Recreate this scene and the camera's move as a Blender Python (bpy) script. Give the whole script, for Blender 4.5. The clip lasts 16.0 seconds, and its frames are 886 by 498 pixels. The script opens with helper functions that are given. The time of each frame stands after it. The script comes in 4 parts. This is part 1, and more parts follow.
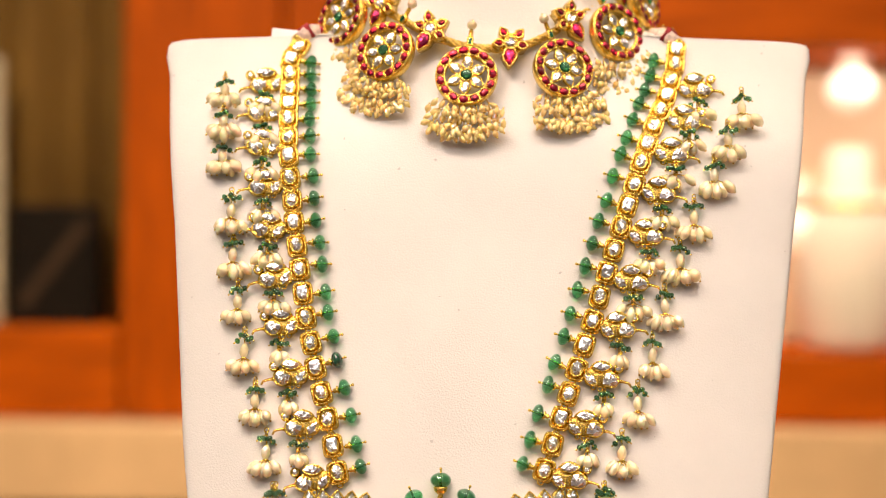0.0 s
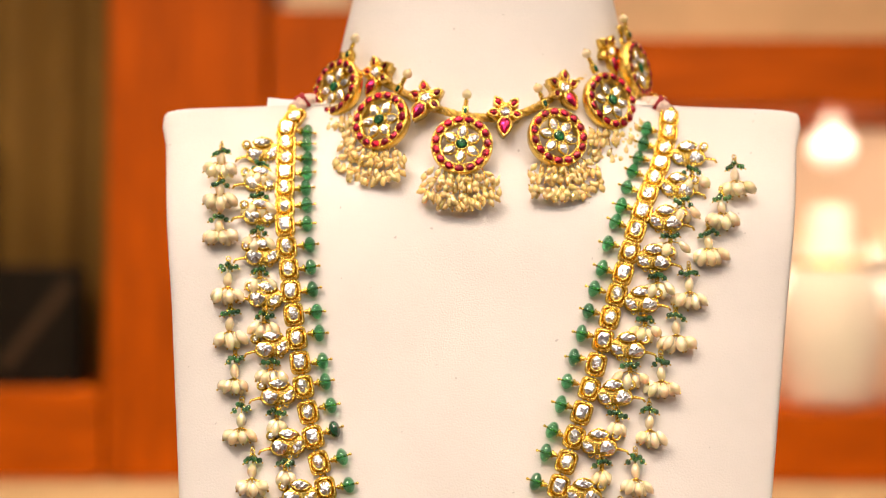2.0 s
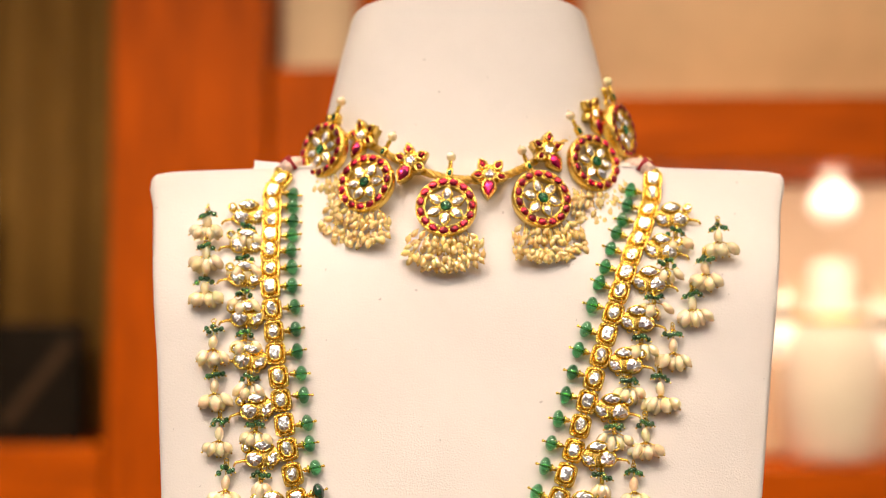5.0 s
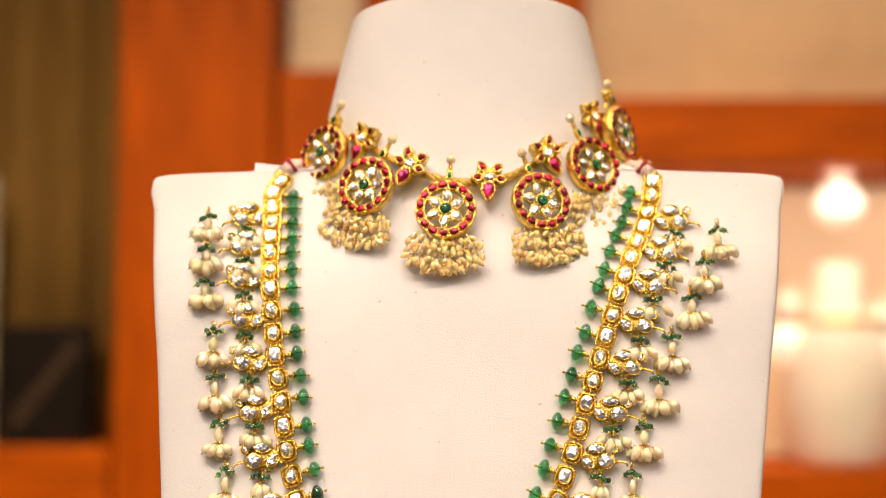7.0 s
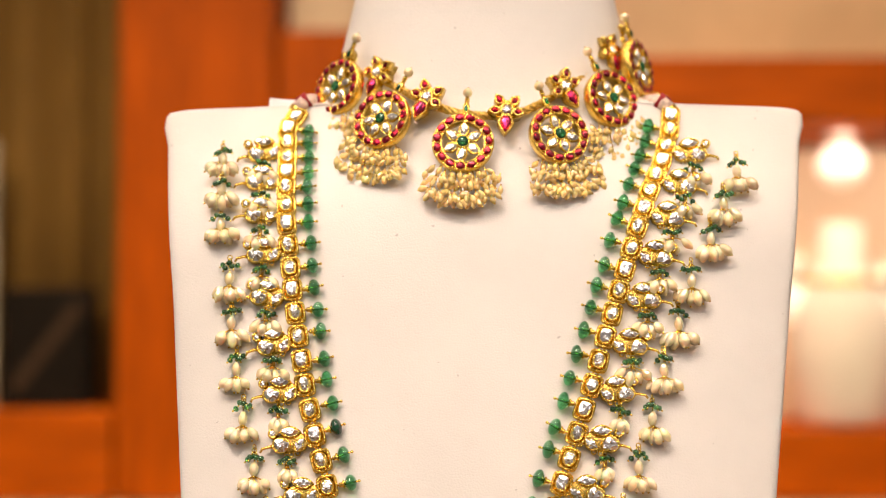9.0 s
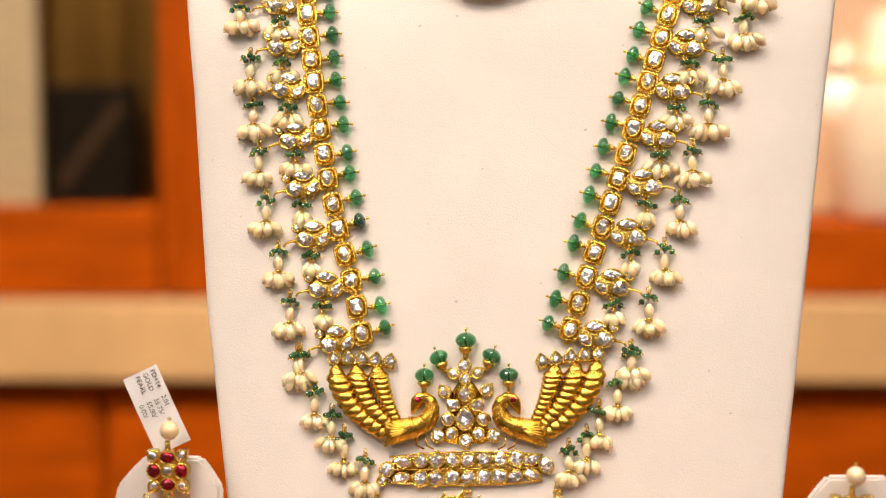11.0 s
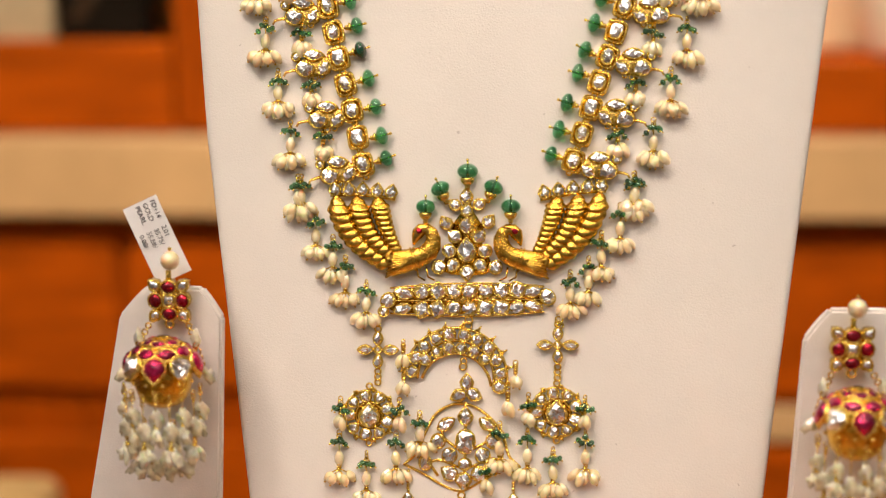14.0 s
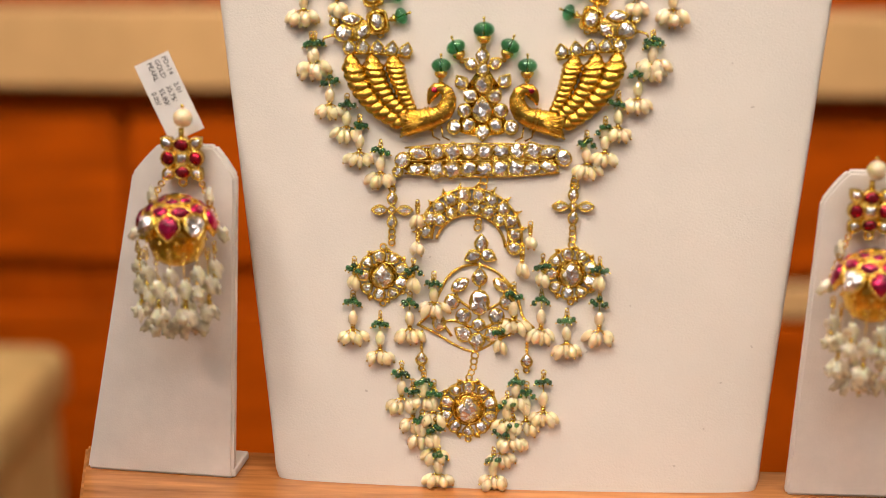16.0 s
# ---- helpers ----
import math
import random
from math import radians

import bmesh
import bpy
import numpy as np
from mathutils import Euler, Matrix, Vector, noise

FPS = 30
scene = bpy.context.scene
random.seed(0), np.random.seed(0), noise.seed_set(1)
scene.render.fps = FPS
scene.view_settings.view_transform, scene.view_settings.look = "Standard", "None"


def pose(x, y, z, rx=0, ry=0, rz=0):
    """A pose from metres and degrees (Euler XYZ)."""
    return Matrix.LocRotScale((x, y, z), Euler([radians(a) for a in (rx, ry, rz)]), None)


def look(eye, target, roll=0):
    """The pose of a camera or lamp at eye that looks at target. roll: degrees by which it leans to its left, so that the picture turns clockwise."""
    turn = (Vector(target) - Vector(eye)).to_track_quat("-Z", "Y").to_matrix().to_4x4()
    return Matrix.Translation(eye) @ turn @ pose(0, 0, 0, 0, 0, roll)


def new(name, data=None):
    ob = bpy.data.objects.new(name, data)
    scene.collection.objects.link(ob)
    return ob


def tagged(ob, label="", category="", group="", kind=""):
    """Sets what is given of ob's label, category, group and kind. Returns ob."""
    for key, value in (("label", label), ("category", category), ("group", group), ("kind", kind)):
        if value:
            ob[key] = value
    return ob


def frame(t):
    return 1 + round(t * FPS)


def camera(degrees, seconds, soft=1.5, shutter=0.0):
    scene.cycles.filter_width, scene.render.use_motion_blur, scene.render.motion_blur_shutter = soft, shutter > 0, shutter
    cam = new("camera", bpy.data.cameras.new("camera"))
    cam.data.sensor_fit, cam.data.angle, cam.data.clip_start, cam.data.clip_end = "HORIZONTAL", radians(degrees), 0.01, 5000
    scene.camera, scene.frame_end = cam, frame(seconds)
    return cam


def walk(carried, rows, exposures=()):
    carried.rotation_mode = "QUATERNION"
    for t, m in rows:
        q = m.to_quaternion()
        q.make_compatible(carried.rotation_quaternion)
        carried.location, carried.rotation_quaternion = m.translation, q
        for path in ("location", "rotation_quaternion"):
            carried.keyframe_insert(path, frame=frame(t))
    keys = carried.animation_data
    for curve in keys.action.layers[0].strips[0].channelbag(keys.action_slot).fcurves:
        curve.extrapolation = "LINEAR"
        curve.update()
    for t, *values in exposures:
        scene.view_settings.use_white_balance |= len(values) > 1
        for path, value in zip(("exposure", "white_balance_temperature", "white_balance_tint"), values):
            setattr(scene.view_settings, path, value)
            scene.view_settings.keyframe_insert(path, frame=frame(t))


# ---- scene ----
cam = camera(33.0, 16.0, soft=0.6)
cam.data.dof.use_dof = True
cam.data.dof.focus_distance = 0.679
cam.data.dof.aperture_fstop = 4.2
# seconds, eye, target, roll
PATH = [
    (0.0, (-0.0042, -0.6544, 1.3043), (-0.0179, -0.0046, 1.3019), 0.44),
    (0.5, (-0.0070, -0.6540, 1.3073), (-0.0178, -0.0041, 1.3130), 0.42),
    (1.0, (-0.0078, -0.6560, 1.3079), (-0.0162, -0.0061, 1.3176), 0.26),
    (1.5, (-0.0109, -0.6564, 1.3087), (-0.0173, -0.0066, 1.3244), 0.11),
    (2.0, (-0.0124, -0.6571, 1.3100), (-0.0170, -0.0075, 1.3319), 0.15),
    (2.5, (-0.0112, -0.6583, 1.3101), (-0.0129, -0.0089, 1.3389), 0.05),
    (3.0, (-0.0093, -0.6571, 1.3106), (-0.0131, -0.0080, 1.3461), 0.08),
    (3.5, (-0.0082, -0.6588, 1.3111), (-0.0124, -0.0102, 1.3528), -0.01),
    (4.0, (-0.0068, -0.6593, 1.3118), (-0.0126, -0.0108, 1.3565), -0.00),
    (6.3, (0.0035, -0.6609, 1.3150), (-0.0067, -0.0126, 1.3606), 0.15),
    (6.5, (0.0028, -0.6604, 1.3151), (-0.0076, -0.0120, 1.3595), 0.21),
    (7.0, (0.0032, -0.6615, 1.3136), (-0.0088, -0.0133, 1.3598), 0.08),
    (7.5, (0.0013, -0.6616, 1.3145), (-0.0101, -0.0134, 1.3613), 0.08),
    (8.0, (0.0002, -0.6615, 1.3147), (-0.0119, -0.0134, 1.3634), -0.00),
    (8.5, (-0.0036, -0.6598, 1.3088), (-0.0154, -0.0115, 1.3548), 0.03),
    (9.0, (-0.0069, -0.6554, 1.2959), (-0.0173, -0.0064, 1.3299), -0.12),
    (9.5, (-0.0051, -0.6527, 1.2963), (-0.0189, -0.0030, 1.3074), -0.32),
    (10.0, (-0.0009, -0.6500, 1.2919), (-0.0221, -0.0003, 1.2879), -0.22),
    (10.2, (0.0023, -0.6486, 1.2922), (-0.0225, 0.0008, 1.2777), -0.19),
    (12.3, (0.0064, -0.6431, 1.2959), (-0.0371, -0.0001, 1.2114), -0.57),
    (12.5, (0.0102, -0.6430, 1.2924), (-0.0368, -0.0003, 1.2072), -0.48),
    (13.0, (0.0100, -0.6407, 1.2931), (-0.0320, 0.0005, 1.1949), -0.32),
    (13.5, (0.0092, -0.6400, 1.2930), (-0.0300, -0.0006, 1.1828), -0.32),
    (14.0, (0.0126, -0.6381, 1.2897), (-0.0286, -0.0012, 1.1665), -0.30),
    (14.5, (0.0074, -0.6381, 1.2854), (-0.0291, -0.0029, 1.1526), -0.14),
    (15.0, (0.0033, -0.6374, 1.2828), (-0.0290, -0.0047, 1.1375), 0.19),
    (15.5, (0.0053, -0.6361, 1.2814), (-0.0280, -0.0071, 1.1211), 0.15),
    (16.0, (0.0058, -0.6358, 1.2803), (-0.0346, -0.0108, 1.1063), 0.07),
]
walk(cam, [(t, look(eye, target, roll)) for t, eye, target, roll in PATH],
     exposures=[(0.0, 0.12, 6820, 18), (4.2, 0.07, 6820, 18), (8.2, 0.05, 6820, 18), (10.2, 0.11, 6820, 18), (12.3, 0.0, 6760, 16), (16.0, -0.17, 6700, 15)])

# ---- light ----
world = bpy.data.worlds.new("world")
scene.world = world
world.use_nodes = True
world.node_tree.nodes["Background"].inputs[0].default_value = (1.0, 0.86, 0.7, 1)
world.node_tree.nodes["Background"].inputs[1].default_value = 0.3


def area_lamp(name, eye, target, width, depth, watts, colour, spread=180):
    data = bpy.data.lights.new(name, "AREA")
    data.shape, data.size, data.size_y, data.energy, data.color = "RECTANGLE", width, depth, watts, colour
    data.spread = radians(spread)
    ob = new(name, data)
    ob.matrix_world = look(eye, target)
    return ob


# ceiling spots over the counter, an added soft panel behind the viewer, an added wash on the cabinet, strips in its
# niches
for sx, sy, aim, height, watts in ((-0.75, -0.55, -0.07, 1.29, 0.353), (-0.30, -0.85, 0.0, 1.27, 0.385), (0.25, -0.65, 0.05, 1.28, 0.278), (0.80, -1.00, 0.13, 1.24, 0.193), (-1.10, -1.30, -0.16, 1.15, 0.353), (1.30, -0.60, 0.12, 1.22, 0.139)):
    area_lamp("ceiling_spot", (sx, sy, 2.66), (aim, 0, height), 0.26, 0.26, watts, (1.0, 0.875, 0.745), 32)
# unseen softbox-like panel, added as fill and to brighten reflections in the gold
area_lamp("added_fill_panel", (0.0, -1.9, 2.72), (0, -1.8, 0.0), 2.4, 1.0, 18, (0.90, 0.97, 1.0))
# unseen lamp added only to brighten the cabinetry behind the bust
area_lamp("added_cabinet_wash", (-0.2, 0.20, 2.66), (-0.2, 1.80, 0.45), 2.2, 0.25, 27.0, (1.0, 0.79, 0.50), 94)
area_lamp("niche_strip_light", (0.75, 1.86, 1.62), (0.75, 2.05, 1.25), 1.0, 0.04, 2.7, (1.0, 0.78, 0.58))
area_lamp("niche_strip_light", (0.75, 1.86, 2.20), (0.75, 2.05, 1.75), 1.0, 0.04, 1.0, (1.0, 0.86, 0.66))

# ---- materials ----
MATS = {}


def material(name, colour, rough=0.5, metal=0.0, vary=0.12, scale=60.0, bump=0.0, bump_scale=400.0, spec=0.5, coat=0.0,
             coat_rough=0.04, transmission=0.0, ior=1.45, subsurface=0.0, stretch=None, dark=None, random_tint=0.0):
    if name in MATS:
        return MATS[name]
    m = bpy.data.materials.new(name)
    m.use_nodes = True
    nt = m.node_tree
    b = nt.nodes["Principled BSDF"]
    b.inputs["Roughness"].default_value, b.inputs["Metallic"].default_value = rough, metal
    b.inputs["Specular IOR Level"].default_value, b.inputs["Coat Weight"].default_value = spec, coat
    b.inputs["Coat Roughness"].default_value = coat_rough
    b.inputs["Transmission Weight"].default_value, b.inputs["IOR"].default_value = transmission, ior
    b.inputs["Subsurface Weight"].default_value = subsurface
    b.inputs["Subsurface Radius"].default_value = (0.003, 0.002, 0.0012)
    b.inputs["Subsurface Scale"].default_value = 1.0
    tc = nt.nodes.new("ShaderNodeTexCoord")
    mp = nt.nodes.new("ShaderNodeMapping")
    nt.links.new(tc.outputs["Object"], mp.inputs[0])
    if stretch:
        mp.inputs["Scale"].default_value = stretch
    tex = nt.nodes.new("ShaderNodeTexNoise")
    tex.inputs["Scale"].default_value, tex.inputs["Detail"].default_value, tex.inputs["Roughness"].default_value = scale, 6, 0.6
    nt.links.new(mp.outputs[0], tex.inputs["Vector"])
    ramp = nt.nodes.new("ShaderNodeValToRGB")
    lo = dark or tuple(c * (1 - 2.2 * vary) for c in colour)
    hi = tuple(min(1, c * (1 + vary)) for c in colour)
    ramp.color_ramp.elements[0].color, ramp.color_ramp.elements[1].color = (*lo, 1), (*hi, 1)
    ramp.color_ramp.elements[0].position, ramp.color_ramp.elements[1].position = 0.28, 0.72
    nt.links.new(tex.outputs["Fac"], ramp.inputs[0])
    out = ramp.outputs[0]
    if random_tint:
        info = nt.nodes.new("ShaderNodeObjectInfo")
        hsv = nt.nodes.new("ShaderNodeHueSaturation")
        rng = nt.nodes.new("ShaderNodeMapRange")
        rng.inputs["To Min"].default_value, rng.inputs["To Max"].default_value = 1 - random_tint, 1 + random_tint
        nt.links.new(info.outputs["Random"], rng.inputs["Value"])
        nt.links.new(rng.outputs[0], hsv.inputs["Value"])
        nt.links.new(out, hsv.inputs["Color"])
        out = hsv.outputs[0]
    nt.links.new(out, b.inputs["Base Color"])
    if bump:
        t2 = nt.nodes.new("ShaderNodeTexNoise")
        t2.inputs["Scale"].default_value, t2.inputs["Detail"].default_value = bump_scale, 4
        nt.links.new(mp.outputs[0], t2.inputs["Vector"])
        bp = nt.nodes.new("ShaderNodeBump")
        bp.inputs["Strength"].default_value, bp.inputs["Distance"].default_value = bump, 0.0006
        nt.links.new(t2.outputs["Fac"], bp.inputs["Height"])
        nt.links.new(bp.outputs[0], b.inputs["Normal"])
    MATS[name] = m
    return m


GOLD = material("gold", (1.0, 0.67, 0.15), 0.21, 1.0, 0.10, 700, 0.7, 1000)
ANTIQUE = material("antique_gold", (0.92, 0.52, 0.075), 0.27, 1.0, 0.25, 350, 0.35, 900)
POLKI = material("polki_diamond", (0.92, 0.93, 0.95), 0.27, 1.0, 0.05, 420, spec=0.9, coat=1.0, random_tint=0.10)
RUBY = material("ruby", (0.56, 0.002, 0.028), 0.10, 0.75, 0.34, 420, 0.2, 700, coat=1.0, random_tint=0.35)
PINK_RUBY = material("pink_ruby", (0.66, 0.008, 0.11), 0.12, 0.75, 0.36, 300, 0.2, 500, coat=1.0, random_tint=0.35)
EMERALD = material("emerald", (0.06, 0.52, 0.19), 0.07, 0.0, 0.30, 260, 0.1, 500, spec=0.7, coat=0.5, random_tint=0.3, transmission=0.8, ior=1.5)
EMERALD_DARK = material("dark_emerald", (0.10, 0.42, 0.17), 0.08, 0.0, 0.4, 600, 0.1, 500, spec=0.7, coat=0.6, random_tint=0.5, transmission=0.75, ior=1.5)
EMERALD_BLACK = material("blackish_emerald", (0.012, 0.07, 0.035), 0.08, 0.0, 0.4, 600, 0.1, 500, spec=0.7, coat=0.6)
PEARL = material("cream_pearl", (1.0, 0.77, 0.45), 0.28, 0.06, 0.09, 300, 0.25, 420, spec=0.8, coat=0.9, random_tint=0.07, subsurface=0.55, coat_rough=0.10)
# choker pearls: warm glow from the surrounding gold is put into the cream
GOLD_GLOW_PEARL = material("gold_glow_cream_pearl", (1.0, 0.66, 0.23), 0.28, 0.08, 0.12, 300, 0.2, 420, spec=0.8, coat=0.9, random_tint=0.07, subsurface=0.55, coat_rough=0.10)
KESHI = material("keshi_pearl", (0.98, 0.84, 0.60), 0.18, 0.05, 0.14, 300, 0.5, 350, spec=0.8, coat=0.6, random_tint=0.10, subsurface=0.5, coat_rough=0.12)


def cut_facets(mat, scale, depth):
    """Flat facets of the foil-backed stone under its polished top."""
    t = mat.node_tree
    b = t.nodes["Principled BSDF"]
    cells = t.nodes.new("ShaderNodeTexVoronoi")
    cells.inputs["Scale"].default_value = scale
    info, shift = t.nodes.new("ShaderNodeObjectInfo"), t.nodes.new("ShaderNodeVectorMath")
    t.links.new(t.nodes["Texture Coordinate"].outputs["Object"], shift.inputs[0])
    t.links.new(info.outputs["Random"], shift.inputs[1])
    t.links.new(shift.outputs[0], cells.inputs["Vector"])
    lean, grow, total, unit = [t.nodes.new("ShaderNodeVectorMath") for _ in range(4)]
    lean.operation, grow.operation, total.operation, unit.operation = "SUBTRACT", "SCALE", "ADD", "NORMALIZE"
    lean.inputs[1].default_value = (0.5, 0.5, 0.5)
    grow.inputs["Scale"].default_value = depth
    geo = t.nodes.new("ShaderNodeNewGeometry")
    t.links.new(cells.outputs["Color"], lean.inputs[0])
    t.links.new(lean.outputs[0], grow.inputs[0])
    t.links.new(geo.outputs["Normal"], total.inputs[0])
    t.links.new(grow.outputs[0], total.inputs[1])
    t.links.new(total.outputs[0], unit.inputs[0])
    t.links.new(unit.outputs[0], b.inputs["Normal"])


for gem in (PEARL, GOLD_GLOW_PEARL, KESHI):
    gem.node_tree.nodes["Principled BSDF"].inputs["Coat IOR"].default_value = 2.1
cut_facets(POLKI, 760, 0.44)
cut_facets(RUBY, 500, 0.55)
cut_facets(PINK_RUBY, 420, 0.55)
LEATHERETTE = material("cream_leatherette", (0.79, 0.742, 0.675), 0.5, 0.0, 0.03, 14, 0.32, 1150, spec=0.35)
nt = LEATHERETTE.node_tree
base = nt.nodes["Principled BSDF"].inputs["Base Color"]
speck = nt.nodes.new("ShaderNodeTexNoise")
speck.inputs["Scale"].default_value, speck.inputs["Detail"].default_value = 300, 1
pick = nt.nodes.new("ShaderNodeMapRange")
pick.inputs["From Min"].default_value, pick.inputs["From Max"].default_value, pick.inputs["To Max"].default_value = 0.795, 0.81, 0.4
mix = nt.nodes.new("ShaderNodeMix")
mix.data_type = "RGBA"
mix.inputs[7].default_value = (0.30, 0.24, 0.20, 1)
nt.links.new(nt.nodes["Mapping"].outputs[0], speck.inputs["Vector"])
nt.links.new(speck.outputs["Fac"], pick.inputs["Value"])
nt.links.new(pick.outputs[0], mix.inputs[0])
nt.links.new(base.links[0].from_socket, mix.inputs[6])
nt.links.new(mix.outputs[2], base)
STAND_BOARD = material("white_velvet_board", (0.80, 0.75, 0.69), 0.7, 0.0, 0.06, 30, 0.25, 1200, spec=0.2)
WOOD = material("orange_varnished_wood", (0.42, 0.076, 0.001), 0.55, 0.0, 0.22, 5, 0.1, 60, stretch=(9, 1, 1), spec=0.1)
# cross-grain copy, its colour raised to offset weak light on the lower cabinet
WOOD_H_LIFTED = material("brightened_orange_varnished_wood", (0.48, 0.090, 0.002), 0.55, 0.0, 0.22, 5, 0.1, 60, stretch=(1, 1, 9), spec=0.1)
LEDGE = material("polished_counter_wood", (0.62, 0.25, 0.075), 0.25, 0.0, 0.35, 9, 0.1, 80, stretch=(1, 9, 9), coat=0.3)
STONE = material("beige_stone", (0.68, 0.47, 0.27), 0.4, 0.0, 0.08, 8, 0.1, 100)
CREAM = material("cream_wall_paint", (0.78, 0.64, 0.46), 0.6, 0.0, 0.05, 5, 0.1, 120)
CURTAIN = material("olive_brown_curtain", (0.185, 0.098, 0.017), 0.85, 0.0, 0.14, 12, 0.2, 300, stretch=(6, 1, 0.6))
BLACK = material("black_plastic", (0.012, 0.009, 0.007), 0.5, 0.0, 0.2, 40, 0.1, 300, spec=0.08)
# colour of the brown reflection on the black display box
REFLECTION_BROWN = material("dark_brown_reflection", (0.05, 0.032, 0.02), 0.7, spec=0.1)
WALL = material("white_wall_paint", (0.80, 0.78, 0.74), 0.6, 0.0, 0.04, 5, 0.1, 120)
SIDE_WALL = material("off_white_wall_paint", (0.66, 0.63, 0.60), 0.6, 0.0, 0.05, 5, 0.1, 120)
WHITE_CARD = material("white_card", (0.88, 0.85, 0.82), 0.6, 0.0, 0.03, 60, 0.05, 900)
INK = material("grey_ink", (0.09, 0.085, 0.09), 0.7, 0.0, 0.2, 900)
FLOOR = material("tan_floor_tile", (0.36, 0.23, 0.10), 0.4, 0.0, 0.12, 6, 0.05, 80)
CORD = material("gold_thread_cord", (0.85, 0.52, 0.12), 0.4, 0.7, 0.3, 900, 0.6, 1500)
PINK_CORD = material("pink_white_cord", (0.85, 0.62, 0.50), 0.8, 0.0, 0.2, 500, 0.5, 1200)
RED_THREAD = material("red_thread", (0.35, 0.01, 0.015), 0.7, 0.0, 0.3, 900, 0.4, 1500)


def glow(name, colour, strength):
    m = bpy.data.materials.new(name)
    m.use_nodes = True
    b = m.node_tree.nodes["Principled BSDF"]
    b.inputs["Emission Color"].default_value = (*colour, 1)
    b.inputs["Emission Strength"].default_value = strength
    return m


LAMP_GLOW = glow("warm_lamp_glow", (1.0, 0.79, 0.54), 0.62)

# ---- mesh helpers ----


def mesh_of(name, bm, mat, smooth=True):
    me = bpy.data.meshes.new(name)
    bm.normal_update()
    bm.to_mesh(me)
    bm.free()
    for p in me.polygons:
        p.use_smooth = smooth
    me.materials.append(mat)
    return me


def part(name, data, mat=None, parent=None, label="", m=None, smooth=True):
    """data: a bmesh, or a mesh shared between alike pieces."""
    me = data if isinstance(data, bpy.types.Mesh) else mesh_of(name, data, mat, smooth)
    ob = new(name, me)
    ob.parent = parent
    if m is not None:
        ob.matrix_local = m
    if label:
        tagged(ob, label)
    return ob


def thing(name, m, label, category, group="", kind=""):
    ob = new(name)
    ob.empty_display_size = 0.01
    ob.matrix_world = m
    return tagged(ob, label, category, group, kind)


def solid(name, bm, mat, m, label, category, kind="", smooth=False):
    ob = new(name, mesh_of(name, bm, mat, smooth))
    ob.matrix_world = m
    return tagged(ob, label, category, "", kind)


def T(x, y, z=0.0):
    return Matrix.Translation((x, y, z))


def RZ(deg):
    return Matrix.Rotation(radians(deg), 4, "Z")


def box(sx, sy, sz, at=(0, 0, 0), bevel=0.0, bm=None, segments=2):
    own = bmesh.new()
    bmesh.ops.create_cube(own, size=1, matrix=Matrix.Translation(at) @ Matrix.Diagonal((sx, sy, sz, 1)))
    if bevel:
        bmesh.ops.bevel(own, geom=own.edges[:], offset=bevel, segments=segments, affect="EDGES", profile=0.5)
    return join(bm, own)


def join(bm, other, m=None):
    if m is not None:
        bmesh.ops.transform(other, matrix=m, verts=other.verts)
    if bm is None:
        return other
    table = {}
    for v in other.verts:
        table[v] = bm.verts.new(v.co)
    for f in other.faces:
        try:
            bm.faces.new([table[v] for v in f.verts])
        except ValueError:
            pass
    other.free()
    return bm


def ball(rx, ry, rz, at=(0, 0, 0), u=10, v=7, bm=None, wobble=0.0, seed=0):
    own = bmesh.new()
    bmesh.ops.create_uvsphere(own, u_segments=u, v_segments=v, radius=1)
    if wobble:
        for q in own.verts:
            q.co *= 1 + wobble * noise.noise(q.co * 1.7 + Vector((seed * 7.1, seed * 3.3, 1)))
    bmesh.ops.transform(own, matrix=Matrix.Translation(at) @ Matrix.Diagonal((rx, ry, rz, 1)), verts=own.verts)
    return join(bm, own)


def loft(rings, closed=True, caps=True, bm=None):
    own = bm or bmesh.new()
    rows = [[own.verts.new(p) for p in ring] for ring in rings]
    n = len(rows[0])
    for a, b in zip(rows, rows[1:]):
        for i in range(n if closed else n - 1):
            j = (i + 1) % n
            own.faces.new((a[i], a[j], b[j], b[i]))
    if caps:
        own.faces.new(rows[0][::-1])
        own.faces.new(rows[-1])
    return own


def tube(points, radius, sides=6, bm=None, caps=True):
    """A round bar along points; radius: a number, or one for each point."""
    pts = [Vector(p) for p in points]
    radii = radius if isinstance(radius, (list, tuple)) else [radius] * len(pts)
    rings, side = [], None
    for i, p in enumerate(pts):
        d = (pts[min(i + 1, len(pts) - 1)] - pts[max(i - 1, 0)]).normalized()
        ref = side if side is not None else (Vector((0, 0, 1)) if abs(d.z) < 0.9 else Vector((1, 0, 0)))
        side = (ref - d * ref.dot(d)).normalized()
        other = d.cross(side)
        rings.append([p + (side * math.cos(2 * math.pi * k / sides) + other * math.sin(2 * math.pi * k / sides)) * radii[i] for k in range(sides)])
    return loft(rings, True, caps, bm)


def lathe(profile, sides=14, bm=None, axis="Z"):
    """profile: (radius, height) pairs from bottom to top."""
    rings = [[(r * math.cos(2 * math.pi * k / sides), r * math.sin(2 * math.pi * k / sides), h) for k in range(sides)] for r, h in profile]
    own = loft(rings)
    if axis == "Y":
        bmesh.ops.transform(own, matrix=Matrix.Rotation(radians(-90), 4, "X"), verts=own.verts)
    return join(bm, own)


